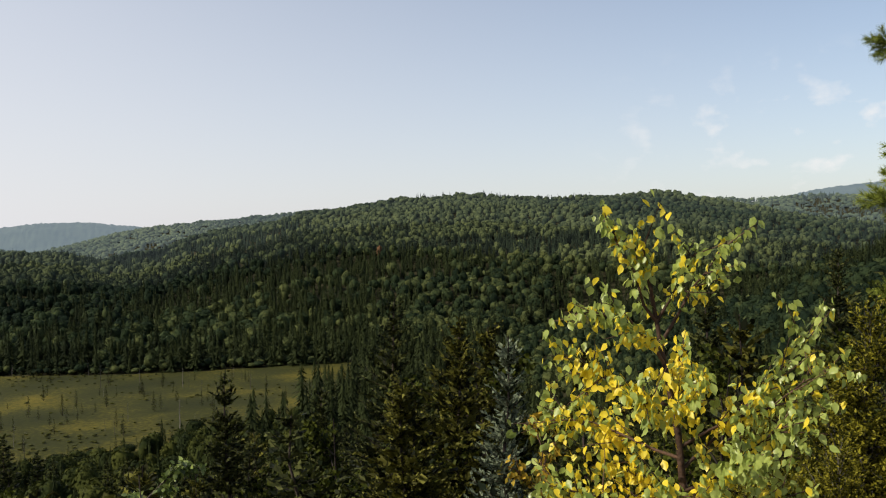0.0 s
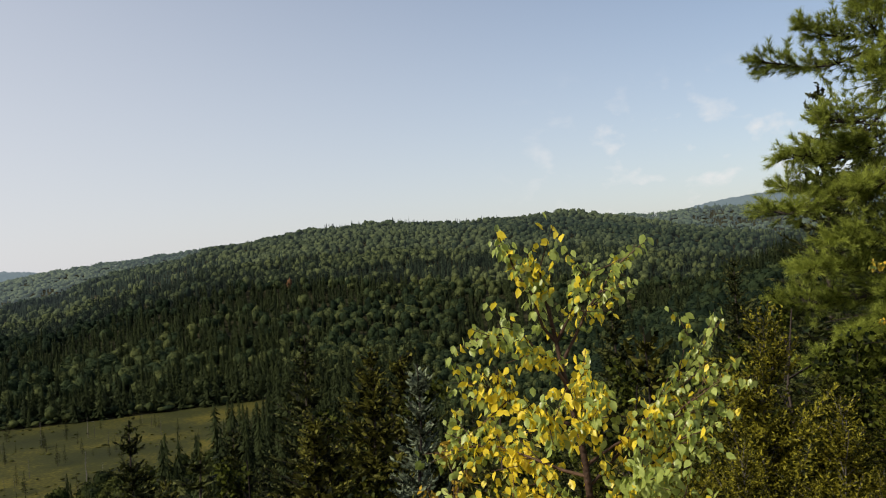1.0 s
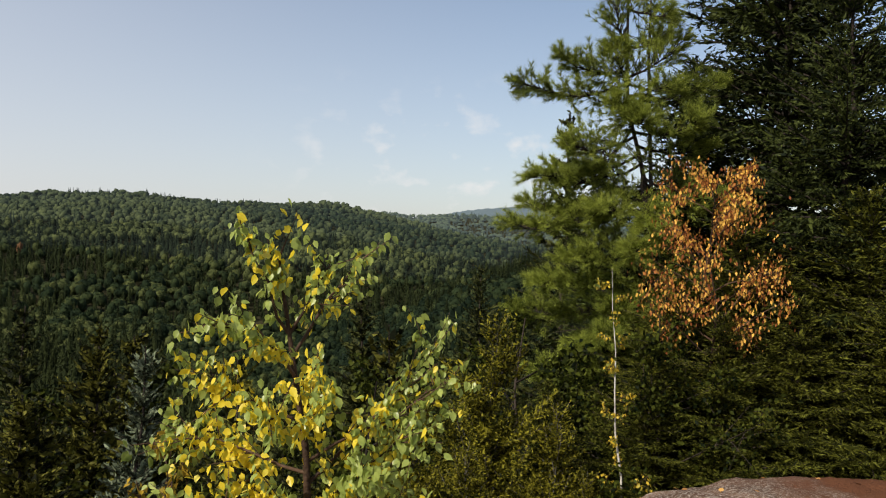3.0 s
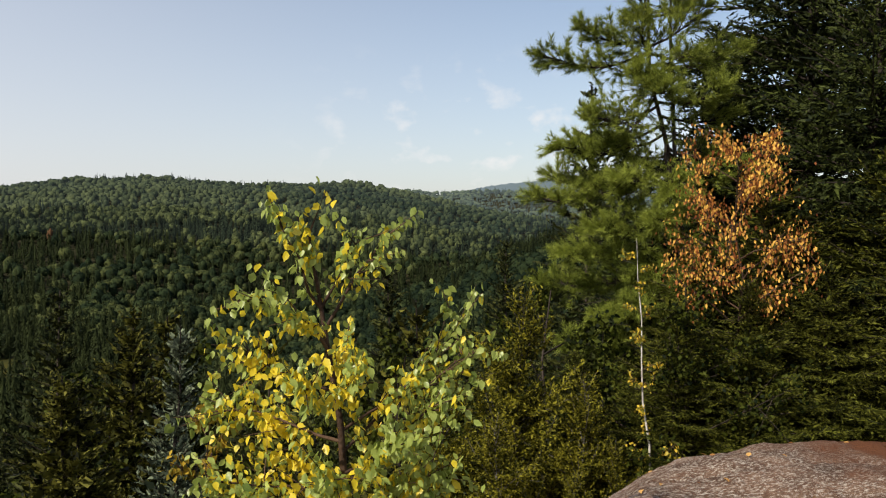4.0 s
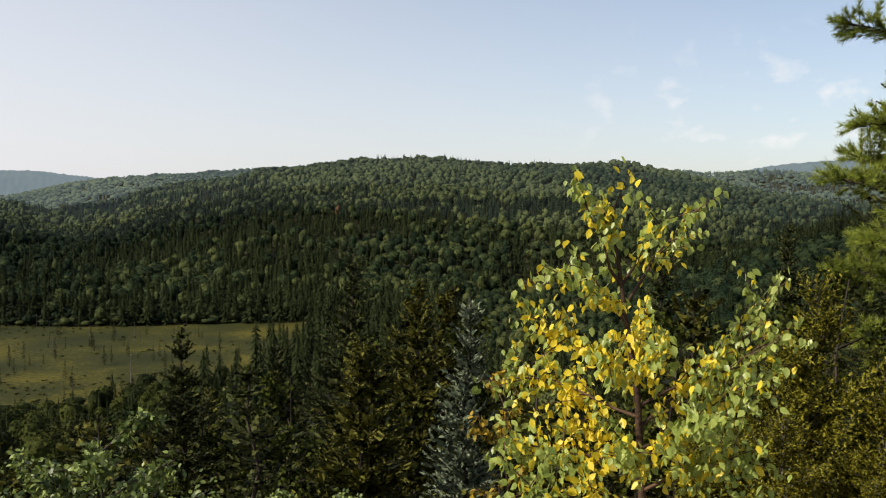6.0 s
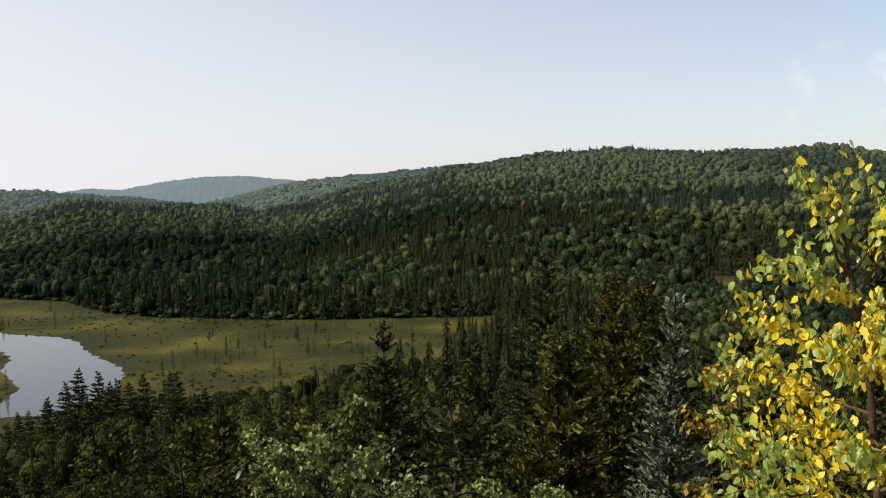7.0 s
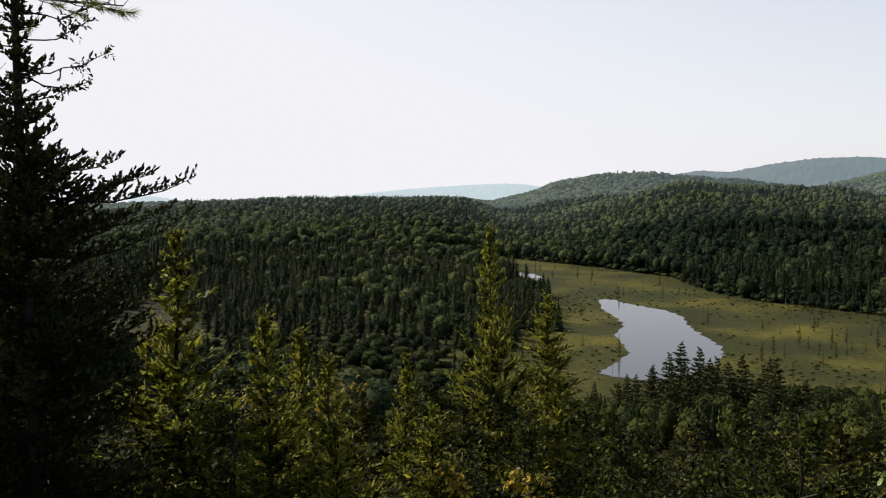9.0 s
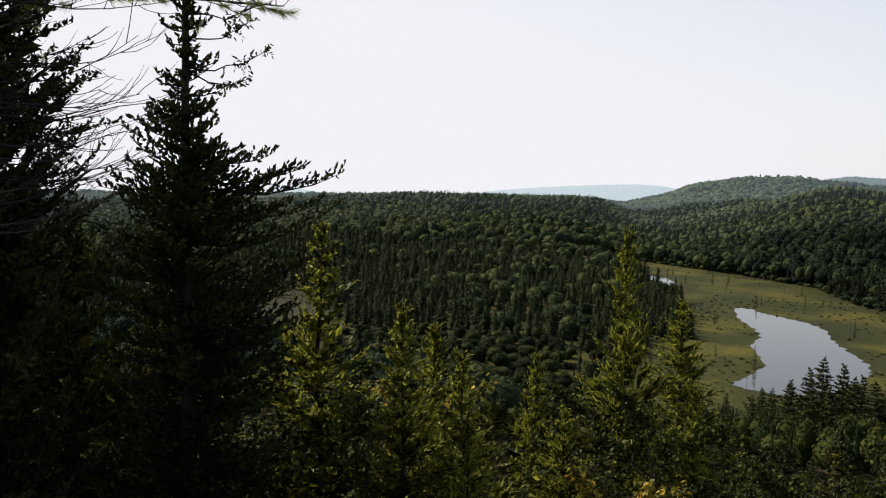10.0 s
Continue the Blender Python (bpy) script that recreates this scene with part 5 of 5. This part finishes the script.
# ---------------------------------------------------------------- white pine
def white_pine():
    rng = np.random.default_rng(8)
    root = new("white_pine")
    root.location = (6.95, 9.1, 40.5)
    o = np.array(root.location)
    main = np.array([(6.95, 9.1, 40.5), (6.95, 9.1, 43), (6.94, 9.15, 44.6), (6.96, 9.21, 45.57), (6.85, 9.3, 46.7), (6.72, 9.35, 47.3), (6.50, 9.33, 47.9), (6.43, 9.28, 48.7), (6.4, 9.25, 50.0)]) - o
    second = np.array([(6.92, 9.24, 46.0), (6.85, 9.25, 46.9), (6.78, 9.22, 47.7), (6.72, 9.2, 48.5), (6.72, 9.18, 50.2)]) - o
    h = Heap()
    h.add(*tube(main, [0.09, 0.075, 0.06, 0.048, 0.036, 0.028, 0.024, 0.02, 0.01], 8))
    part("trunk", h.mesh("trunk", M_BARK, True), root)
    h = Heap()
    h.add(*tube(second, [0.032, 0.028, 0.024, 0.020, 0.010], 7))
    for k in range(14):
        q, d = along(second, np.array([rng.uniform(0.35, 0.98)]))
        a = rng.uniform(0, 6.28)
        h.add(*tube(bent(rng, q[0], (math.cos(a), math.sin(a), rng.uniform(0, 0.5)), rng.uniform(0.06, 0.3), 5, 0, 0.2, 0.15), np.linspace(0.008, 0.002, 5), 4))
    part("dead_stem", h.mesh("dead_stem", M_DEADWOOD, True), root, "bare grey second stem")
    ends = [(6.4, (4.98, 9.41, 48.08)), (6.6, (5.49, 9.29, 48.45)), (5.4, (5.4, 9.0, 47.3)), (4.8, (5.08, 9.32, 46.9)), (4.0, (4.81, 9.27, 46.3)), (3.6, (5.3, 8.8, 45.9)), (3.0, (4.97, 9.38, 45.2)), (2.6, (5.4, 8.7, 44.8)), (2.2, (5.49, 9.19, 44.1)),
            (7.2, (6.1, 9.1, 48.6)), (7.4, (6.6, 8.7, 49.0)), (6.8, (6.2, 9.3, 48.2)), (6.2, (6.15, 8.9, 47.75)), (7.5, (6.3, 9.0, 49.3)), (6.4, (6.7, 8.7, 48.1)), (5.5, (6.84, 8.3, 47.65)), (6.2, (7.6, 8.9, 48.3)), (4.4, (7.3, 8.3, 46.6)), (3.4, (6.6, 8.0, 45.6)), (2.5, (6.4, 7.9, 44.4)), (7, (6.0, 9.0, 49.2)), (7, (7.2, 9.4, 49.0)), (4.5, (7.9, 9.6, 46.9)), (5.8, (6.0, 8.9, 47.9)), (3.2, (5.9, 8.6, 45.3)), (2.0, (6.0, 8.2, 43.6)), (3.9, (5.2, 9.6, 46.6)), (3.3, (5.0, 8.9, 45.6)), (2.8, (5.6, 8.3, 45.0)), (4.2, (5.7, 8.8, 46.5)), (3.7, (6.0, 8.4, 46.0)), (2.4, (5.1, 9.0, 44.5)), (5.0, (6.1, 9.9, 47.1)), (6.3, (6.1, 9.0, 48.5)), (6.0, (6.2, 8.6, 47.6)), (5.6, (6.0, 9.3, 47.05)), (6.5, (6.9, 8.8, 48.7)), (5.2, (7.4, 8.9, 47.4)), (4.6, (6.3, 8.5, 46.3)), (3.0, (5.6, 9.0, 44.7)), (1.9, (5.7, 8.6, 43.9))]
    tp, td = [], []
    wood = Heap()
    for f, end in ends:
        b, _ = along(main, np.array([f / 8]))
        e = np.array(end) - o
        L = np.linalg.norm(e - b[0])
        ax = b[0] + (e - b[0]) * np.linspace(0, 1, 7)[:, None]
        ax[1:-1, 2] -= 0.09 * L * np.sin(np.linspace(0, np.pi, 7))[1:-1]
        ax[1:-1] += rng.normal(0, 0.015 * L, (5, 3))
        wood = Heap()
        wood.add(*tube(ax, np.linspace(0.022, 0.004, 7), 5))
        k = int(L / 0.055)
        u = np.linspace(0.22, 1.0, k)
        q, d = along(ax, u)
        for i in range(k):
            for m in range(3):
                tl = (0.42 * (1.12 - u[i]) + 0.12) * rng.uniform(0.6, 1.2)
                wy = unit(d[i] * 0.7 + unit(rng.normal(size=3) * [1, 1, 0.45]) * 0.8 + [0, 0, 0.12])
                tx = bent(rng, q[i], wy, tl, 4, 0, 0.12, 0.06)
                wood.add(*tube(tx, np.linspace(0.006, 0.003, 4), 3))
                s, w = along(tx, np.array([0.45, 0.75, 0.999]))
                tp.append(s)
                td.append(w)
        part("limb", wood.mesh("limb", M_BARK), root)
    p, d = np.concatenate(tp), np.concatenate(td)
    h = Heap()
    h.add(*needles(rng, p, d, np.full(len(p), 0.035), 500, 0.105, 0.0046, 34, 0.0, least=46))
    part("crown", h.mesh("crown", M_PINE), root)
    tagged(root, "white pine with forked trunk and feathery plumes", "tree")


white_pine()

# ---------------------------------------------------------------- leafy trees and shrubs near by
orange = broadleaf("dry_birch", M_LEAFORANGE, "sapling with dry orange-brown leaves", 41, 3.6, 1.15, 24, 0.047, 23, 0.45, M_BROWNBARK, 0.03, 0.7, (0.1, 0), droop=0.85, twigs=6, spread=0.2, single=True)
spawn(orange, 6.02, 7.02, 3.85, 30, z=43.05, wide=0.76)
slim = broadleaf("slim_birch", M_LEAFREST, "slender white-barked birch with few yellow leaves", 42, 3.4, 0.40, 18, 0.042, 11, 0.06, M_BIRCHBARK, 0.018, 1.1, (-0.2, 0.12), limb_bark=M_BROWNBARK, limb_r=0.22, droop=0.7, twigs=5, wob=0.004, spread=0.2, single=True)
spawn(slim, 4.84, 6.74, 3.2, 0, z=42.65)
aspen = broadleaf("aspen_sapling", M_LEAFPALE, "aspen sapling with pale glossy leaves", 43, 4.0, 0.95, 30, 0.038, 56, 0.35, M_BARK, 0.03, 0.9, droop=0.5, twigs=6, single=True, simple=False)
spawn(aspen, -2.35, 6.2, 44.25 - 38.6, 0, z=38.6)
spawn(aspen, -0.85, 7.3, 43.3 - 38.2, 100, z=38.2)
shrub = broadleaf("shrub", M_LEAFBUSH, "leafy green shrub on the slope", 44, 5.0, 2.0, 18, 0.055, 60, 0.12, None, 0.05, 0.8, category="shrub", twigs=6)
gold = broadleaf("golden_shrub", M_GOLDBUSH, "shrub turning golden yellow", 45, 4.0, 1.4, 14, 0.06, 18, 0.15, None, 0.03, 0.9, category="shrub", twigs=5)
birch_shrub = broadleaf("birch_shrub", M_GOLDBUSH, "small golden-brown birch shrub behind the sapling", 48, 2.6, 0.42, 16, 0.036, 16, 0.4, M_BROWNBARK, 0.014, 1.0, category="shrub", twigs=5, droop=0.7)
spawn(birch_shrub, 0.42, 4.1, 2.75, 0, z=42.4)
for x, y, top, rot in ((-7.5, 6.1, 42.8, 0), (-4.0, 7.4, 42.6, 80), (-12.5, 6.4, 42.8, 30)):
    z = float(ground_z(x, y)) - 0.1
    spawn(gold, x, y, top - z, rot)


# ---------------------------------------------------------------- canopy down the slope
far_shrub = broadleaf("shrub", M_LEAFBUSH, "leafy green broadleaf crown on the slope", 46, 7.0, 2.6, 15, 0.15, 24, 0.2, None, 0.07, 0.8, category="tree", twigs=5)
far_spruce = conifer("spruce_tree", M_SPRUCE, "dark pointed spruce down the slope", 47, 11.0, 1.9, 0.1, 26, 5, 0, 0.12, 0.2, 0.36, 0.27, per_m=0, flat=0.1, ragged=0.35, core=0.26, rolls=2, fine=False, bit=0.38)


def slope_trees():
    rng = np.random.default_rng(17)
    limit = ((-92, -9), (-70, -10.5), (-60, -13.0), (-52, -14.0), (-45, -14.5), (-34, -14.2), (-28, -13.0), (-20, -12.0), (-12, -10.2), (-6, -8.5), (5, -7.2), (14, -6.2), (22, -4.6), (30, -4.0), (45, -3))
    done = []
    tries = 0
    while len(done) < 420 and tries < 9000:
        tries += 1
        az = rng.uniform(-88, 42)
        r = math.exp(rng.uniform(math.log(9), math.log(118)))
        x, y = r * math.sin(math.radians(az)), r * math.cos(math.radians(az))
        gap = 1.0 + 0.032 * r
        if any((x - a) ** 2 + (y - b) ** 2 < gap * gap for a, b in done):
            continue
        z = float(ground_z(x, y)) - 0.15
        cap = EYE + r * math.tan(math.radians(float(lerp(az, limit)) - rng.uniform(0, 4.0))) - z
        spruce = rng.random() < (0.55 if az > -22 else 0.35)
        h = min(rng.uniform(7, 13) if spruce else rng.uniform(4.5, 9), cap)
        if h < 1.6:
            continue
        done.append((x, y))
        turn = rng.uniform(0, 360)
        if r < 26:
            if spruce:
                spawn((mid_spruce, mid_fir)[int(rng.integers(2))], x, y, h, turn, wide=min(1.6, 9 / max(h, 3)))
            else:
                spawn((shrub, shrub, shrub, mid_fir, shrub)[int(rng.integers(5))], x, y, h, turn)
        elif spruce:
            spawn(far_spruce, x, y, h, turn, wide=min(1.5, 10 / max(h, 4)))
        else:
            spawn(far_shrub, x, y, h, turn, wide=1.2)


slope_trees()


# ---------------------------------------------------------------- shore spruces, snags, bog spruces
def shore_spruces():
    rng = np.random.default_rng(51)
    for x, y, top in ((-86, 126, 17.2), (-84, 129, 16.0), (-89, 127, 14.5), (-80, 128, 15.0), (-77, 131, 15.5), (-74, 133, 13.0), (-92, 126, 12.0), (-82, 122, 13.5), (-97, 125, 9.5), (-70, 128, 12.5), (-88, 120, 13.0), (-66, 122, 18.0), (-69, 126, 17.0), (-62, 124, 15.0), (-74, 122, 16.0), (-79, 124, 15.5), (-58, 121, 14.5), (-64, 117, 15.0), (-92, 121, 11.0)):
        z = float(ground_z(x, y)) - 0.2
        spawn(far_spruce, x, y, top - z, rng.uniform(0, 360), wide=1.35)


shore_spruces()


def shore_row():
    rng = np.random.default_rng(58)
    for k in range(70):
        az, r = math.radians(rng.uniform(-52, -11)), rng.uniform(116, 164)
        x, y = r * math.sin(az), r * math.cos(az)
        if inside(np.array([x]), np.array([y]), POND)[0]:
            continue
        spawn(far_spruce if rng.random() < 0.7 else far_shrub, x, y, rng.uniform(3.5, 8.5), rng.uniform(0, 360), wide=1.2)


shore_row()


def snag_tree(name, seed, height, r, stubs, label):
    rng = np.random.default_rng(seed)
    root = new(name)
    u = np.linspace(0, 1, 6)
    ax = np.stack([rng.normal(0, 0.02 * height, 6).cumsum() * 0.4, rng.normal(0, 0.02 * height, 6).cumsum() * 0.4, u * height], 1)
    ax[0, :2] = 0
    h = Heap()
    h.add(*tube(ax, r * (1 - 0.75 * u), 6))
    part("trunk", h.mesh("trunk", M_DEADWOOD, True), root)
    for k in range(stubs):
        b, _ = along(ax, np.array([rng.uniform(0.3, 0.98)]))
        a = rng.random() * 6.28
        h = Heap()
        h.add(*tube(bent(rng, b[0], (np.cos(a), np.sin(a), rng.uniform(-0.2, 0.5)), height * rng.uniform(0.05, 0.16), 4), np.linspace(r * 0.3, r * 0.1, 4), 3))
        part("stub", h.mesh("stub", M_DEADWOOD), root)
    root["own"] = height
    return tagged(root, label, "dead tree")


def bog_things():
    rng = np.random.default_rng(53)
    snag = snag_tree("snag", 54, 7.0, 0.09, 7, "bare grey dead trunk standing in the bog")
    dwarf = conifer("bog_spruce", M_SPRUCE, "stunted thin spruce on the bog", 55, 6.0, 0.8, 0.12, 14, 4, 0, 0.1, 0.1, 0.4, 0.3, per_m=0, core=0.22, rolls=1, fine=False, bit=0.6)
    for x, y, h in ((-113, 143, 6.5), (-118, 147, 5.0), (-107, 140, 4.0), (-122, 148, 3.0), (-58, 178, 12.0), (-150, 150, 8.0), (-146, 156, 7.0), (-95, 255, 7.0), (-140, 270, 6.0), (-110, 262, 7.5)):
        spawn(snag, x, y, h, rng.uniform(0, 360), z=0.0)
    n = 0
    while n < 170:
        x, y = rng.uniform(-330, -40), rng.uniform(110, 320)
        p = np.array([x]), np.array([y])
        if not inside(*p, BOG)[0] or inside(*p, POND)[0] or inside(*p, POOL)[0] or inside(*p, SPIT)[0]:
            continue
        if rng.random() > 0.25 + 0.75 * (patch_noise(*p, 22, 3)[0] > 0.5):
            continue
        n += 1
        spawn(dwarf if rng.random() < 0.7 else snag, x, y, rng.uniform(2.0, 6.5), rng.uniform(0, 360), z=0.1)


bog_things()


# ---------------------------------------------------------------- dead fan of branches beside the dark spruces
def dead_spruce():
    rng = np.random.default_rng(57)
    root = new("dead_spruce")
    root.location = (-7.75, -0.4, 40.45)
    h = Heap()
    u = np.linspace(0, 1, 8)
    ax = np.stack([0.1 * np.sin(u * 3), 0.05 * u, u * 7.2], 1)
    h.add(*tube(ax, 0.07 * (1 - 0.7 * u), 7))
    part("trunk", h.mesh("trunk", M_BARK, True), root)
    for k in range(26):
        f = 0.70 + 0.20 * k / 24 if k < 20 else rng.uniform(0.86, 0.97)
        b, _ = along(ax, np.array([f]))
        az = rng.normal(1.25, 0.30)
        L = rng.uniform(0.9, 1.8)
        br = bent(rng, b[0], (np.cos(az), np.sin(az), rng.uniform(-0.2, 0.25)), L, 8, 0.12, 0.30, 0.14)
        h = Heap()
        h.add(*tube(br, np.linspace(0.009, 0.002, 8), 4))
        for j in range(9):
            q, d = along(br, np.array([rng.uniform(0.25, 1)]))
            tw = bent(rng, q[0], unit(d[0] + rng.normal(0, 0.45, 3)), L * rng.uniform(0.12, 0.36), 5, 0, 0.25, 0.16)
            h.add(*tube(tw, np.linspace(0.004, 0.0018, 5), 3))
        part("dead_branch", h.mesh("dead_branch", M_DEADBARK), root)
    tagged(root, "dead spruce with bare fanned twigs", "dead tree")


M_DEADBARK = material("dead_twig_bark", (0.012, 0.011, 0.010), (0.045, 0.04, 0.036), 0.9, 8, 50, 0.3)
dead_spruce()


open_sprigs(left_spruce, 81)


# ---------------------------------------------------------------- small things on the ledge
def rock_top(x, y):
    hit, place, *_ = bpy.data.objects["rock_ledge"].ray_cast(Vector((x, y, 60)), Vector((0, 0, -1)))
    return place.z if hit else 44.3


def ledge_things():
    rng = np.random.default_rng(77)
    # a short broken stick
    h = Heap()
    p = np.array([(0, 0, -0.06), (0.01, 0.01, 0.01), (0.004, 0.02, 0.06), (0.012, 0.025, 0.11), (-0.012, 0.03, 0.145)])
    h.add(*tube(p, [0.013, 0.016, 0.014, 0.015, 0.009], 7))
    stick = new("stick", h.mesh("stick", M_STICK, True))
    stick.location = (3.16, 3.06, rock_top(3.16, 3.06) + 0.10)
    tagged(stick, "short reddish-brown broken stick leaning on the rucksack", "stick")
    # a longer bent twig at the ledge's crest
    h = Heap()
    p = np.array([(0, 0, 0.004), (0.06, 0.0, 0.02), (0.14, -0.01, 0.025), (0.22, -0.03, 0.022), (0.28, -0.06, 0.005)])
    h.add(*tube(p, [0.003, 0.006, 0.007, 0.006, 0.003], 6))
    tw = new("twig", h.mesh("twig", M_STICK, True))
    tw.location = (4.78, 5.30, rock_top(4.9, 5.30) - 0.002)
    tagged(tw, "thin bent dry twig on the ledge", "stick")
    # low leafy plants in the joints
    for x, y, c, size in ((5.75, 5.75, 30, 0.04), (5.45, 5.85, 30, 0.04)):
        h = Heap()
        s = rng.normal(0, 0.10, (c, 3)) * [1, 1, 0.25] + [0, 0, 0.05]
        h.add(*leaves(rng, s, size, 0.2, 0.4))
        root = new("low_plant", h.mesh("low_plant", M_LEAFBUSH))
        root.location = (x, y, rock_top(x, y))
        tagged(root, "low leafy plant in a joint of the rock", "plant")
    # fallen leaves
    for k in range(46):
        x, y = rng.uniform(2.6, 6.4), rng.uniform(3.3, 5.6)
        ob = new("fallen_leaf", FALLEN[k % 2])
        ob.matrix_basis = pose(x, y, rock_top(x, y) + 0.008, rng.normal(0, 12), rng.normal(0, 12), rng.uniform(0, 360)) @ Matrix.Scale(rng.uniform(0.03, 0.055), 4)
        tagged(ob, "dry fallen leaf lying on the rock", "leaf", "fallen leaves on the ledge")


def camouflage_material():
    """Woodland cloth: blotches of leaf green, olive, brown and near black."""
    m = material("woodland_cloth", (0.02, 0.03, 0.012), (0.06, 0.08, 0.03), 0.85, 12, 220, 0.4, per="none", spec=0.1)
    nt = m.node_tree
    n, l = nt.nodes, nt.links
    tc = n.new("ShaderNodeTexCoord")
    v = n.new("ShaderNodeTexNoise")
    v.inputs["Scale"].default_value = 15.0
    v.inputs["Detail"].default_value = 2.5
    l.new(tc.outputs["Object"], v.inputs["Vector"])
    r = n.new("ShaderNodeValToRGB")
    r.color_ramp.interpolation = "CONSTANT"
    for at, c in ((0.40, (0.030, 0.042, 0.014)), (0.50, (0.055, 0.065, 0.022)), (0.56, (0.050, 0.028, 0.015)), (0.64, (0.11, 0.115, 0.055))):
        e = r.color_ramp.elements.new(at)
        e.color = (*c, 1)
    r.color_ramp.elements[0].color = (0.012, 0.014, 0.009, 1)
    r.color_ramp.elements[-1].color = (0.012, 0.014, 0.009, 1)
    l.new(v.outputs["Fac"], r.inputs[0])
    l.new(r.outputs[0], n["Principled BSDF"].inputs["Base Color"])
    return m


def rucksack():
    """A slack cloth pack lying on its back: body, raised flap with a dark mouth, two straps."""
    rng = np.random.default_rng(91)
    cloth = camouflage_material()
    web = material("black_webbing", (0.008, 0.008, 0.007), (0.03, 0.03, 0.027), 0.7, 20, 200, 0.3)
    root = new("rucksack")
    x, y = 3.2, 2.95
    root.matrix_basis = pose(x, y, rock_top(x, y) - 0.02, 0, 0, -43)

    def lump(name, size, centre, mat, seed, folds=0.12, parent=root, label=""):
        q = np.random.default_rng(seed)
        bm = bmesh.new()
        bmesh.ops.create_icosphere(bm, subdivisions=4, radius=1.0)
        ph = q.random((5, 4)) * 6.28
        for vert in bm.verts:
            c = vert.co
            w = sum(math.sin(c.x * (3 + k) + c.y * (5 - k) * 1.3 + c.z * (2 + k) + ph[k, 0]) * math.sin(c.y * (4 + k) + ph[k, 1]) for k in range(5)) / 5
            p = 0.62
            c2 = Vector([math.copysign(abs(u) ** p, u) for u in c]) * (1 + folds * w)
            vert.co = Vector((c2.x * size[0], c2.y * size[1], max(c2.z, -0.8) * size[2])) + Vector(centre)
        for f in bm.faces:
            f.smooth = True
        me = bpy.data.meshes.new(name)
        bm.to_mesh(me)
        bm.free()
        me.materials.append(mat)
        return part(name, me, parent, label)

    lump("body", (0.30, 0.19, 0.075), (0, 0, 0.075), cloth, 1)
    lump("pocket", (0.11, 0.09, 0.06), (-0.20, 0.10, 0.125), cloth, 2, 0.2)
    lump("flap", (0.15, 0.10, 0.05), (0.17, 0.08, 0.155), cloth, 3, 0.2, label="raised flap of woodland-patterned cloth")
    lump("lining", (0.09, 0.10, 0.03), (-0.02, 0.08, 0.135), web, 4, 0.1, label="dark open mouth")
    for pts in (((0.05, 0.10, 0.15), (0.15, 0.16, 0.215), (0.26, 0.13, 0.20), (0.36, 0.06, 0.12), (0.42, 0.0, 0.03)), ((-0.12, 0.16, 0.15), (-0.02, 0.18, 0.165), (0.08, 0.17, 0.17), (0.18, 0.10, 0.21))):
        h = Heap()
        v, t = tube(np.array(pts), np.full(len(pts), 0.016), 8)
        h.add(v, t)
        part("strap", h.mesh("strap", web, True), root, "black webbing strap")
    tagged(root, "woodland camouflage rucksack lying on the rock", "rucksack")


M_STICK = material("dry_stick", (0.08, 0.04, 0.02), (0.24, 0.14, 0.08), 0.8, 14, 70, 0.5)
M_DRYLEAF = material("fallen_dry_leaf", (0.22, 0.09, 0.03), (0.55, 0.32, 0.10), 0.7, 10, 60, 0.1, 0.2)
FALLEN = [leaf_mesh("fallen_leaf", M_DRYLEAF, k) for k in (8, 9)]
ledge_things()
rucksack()
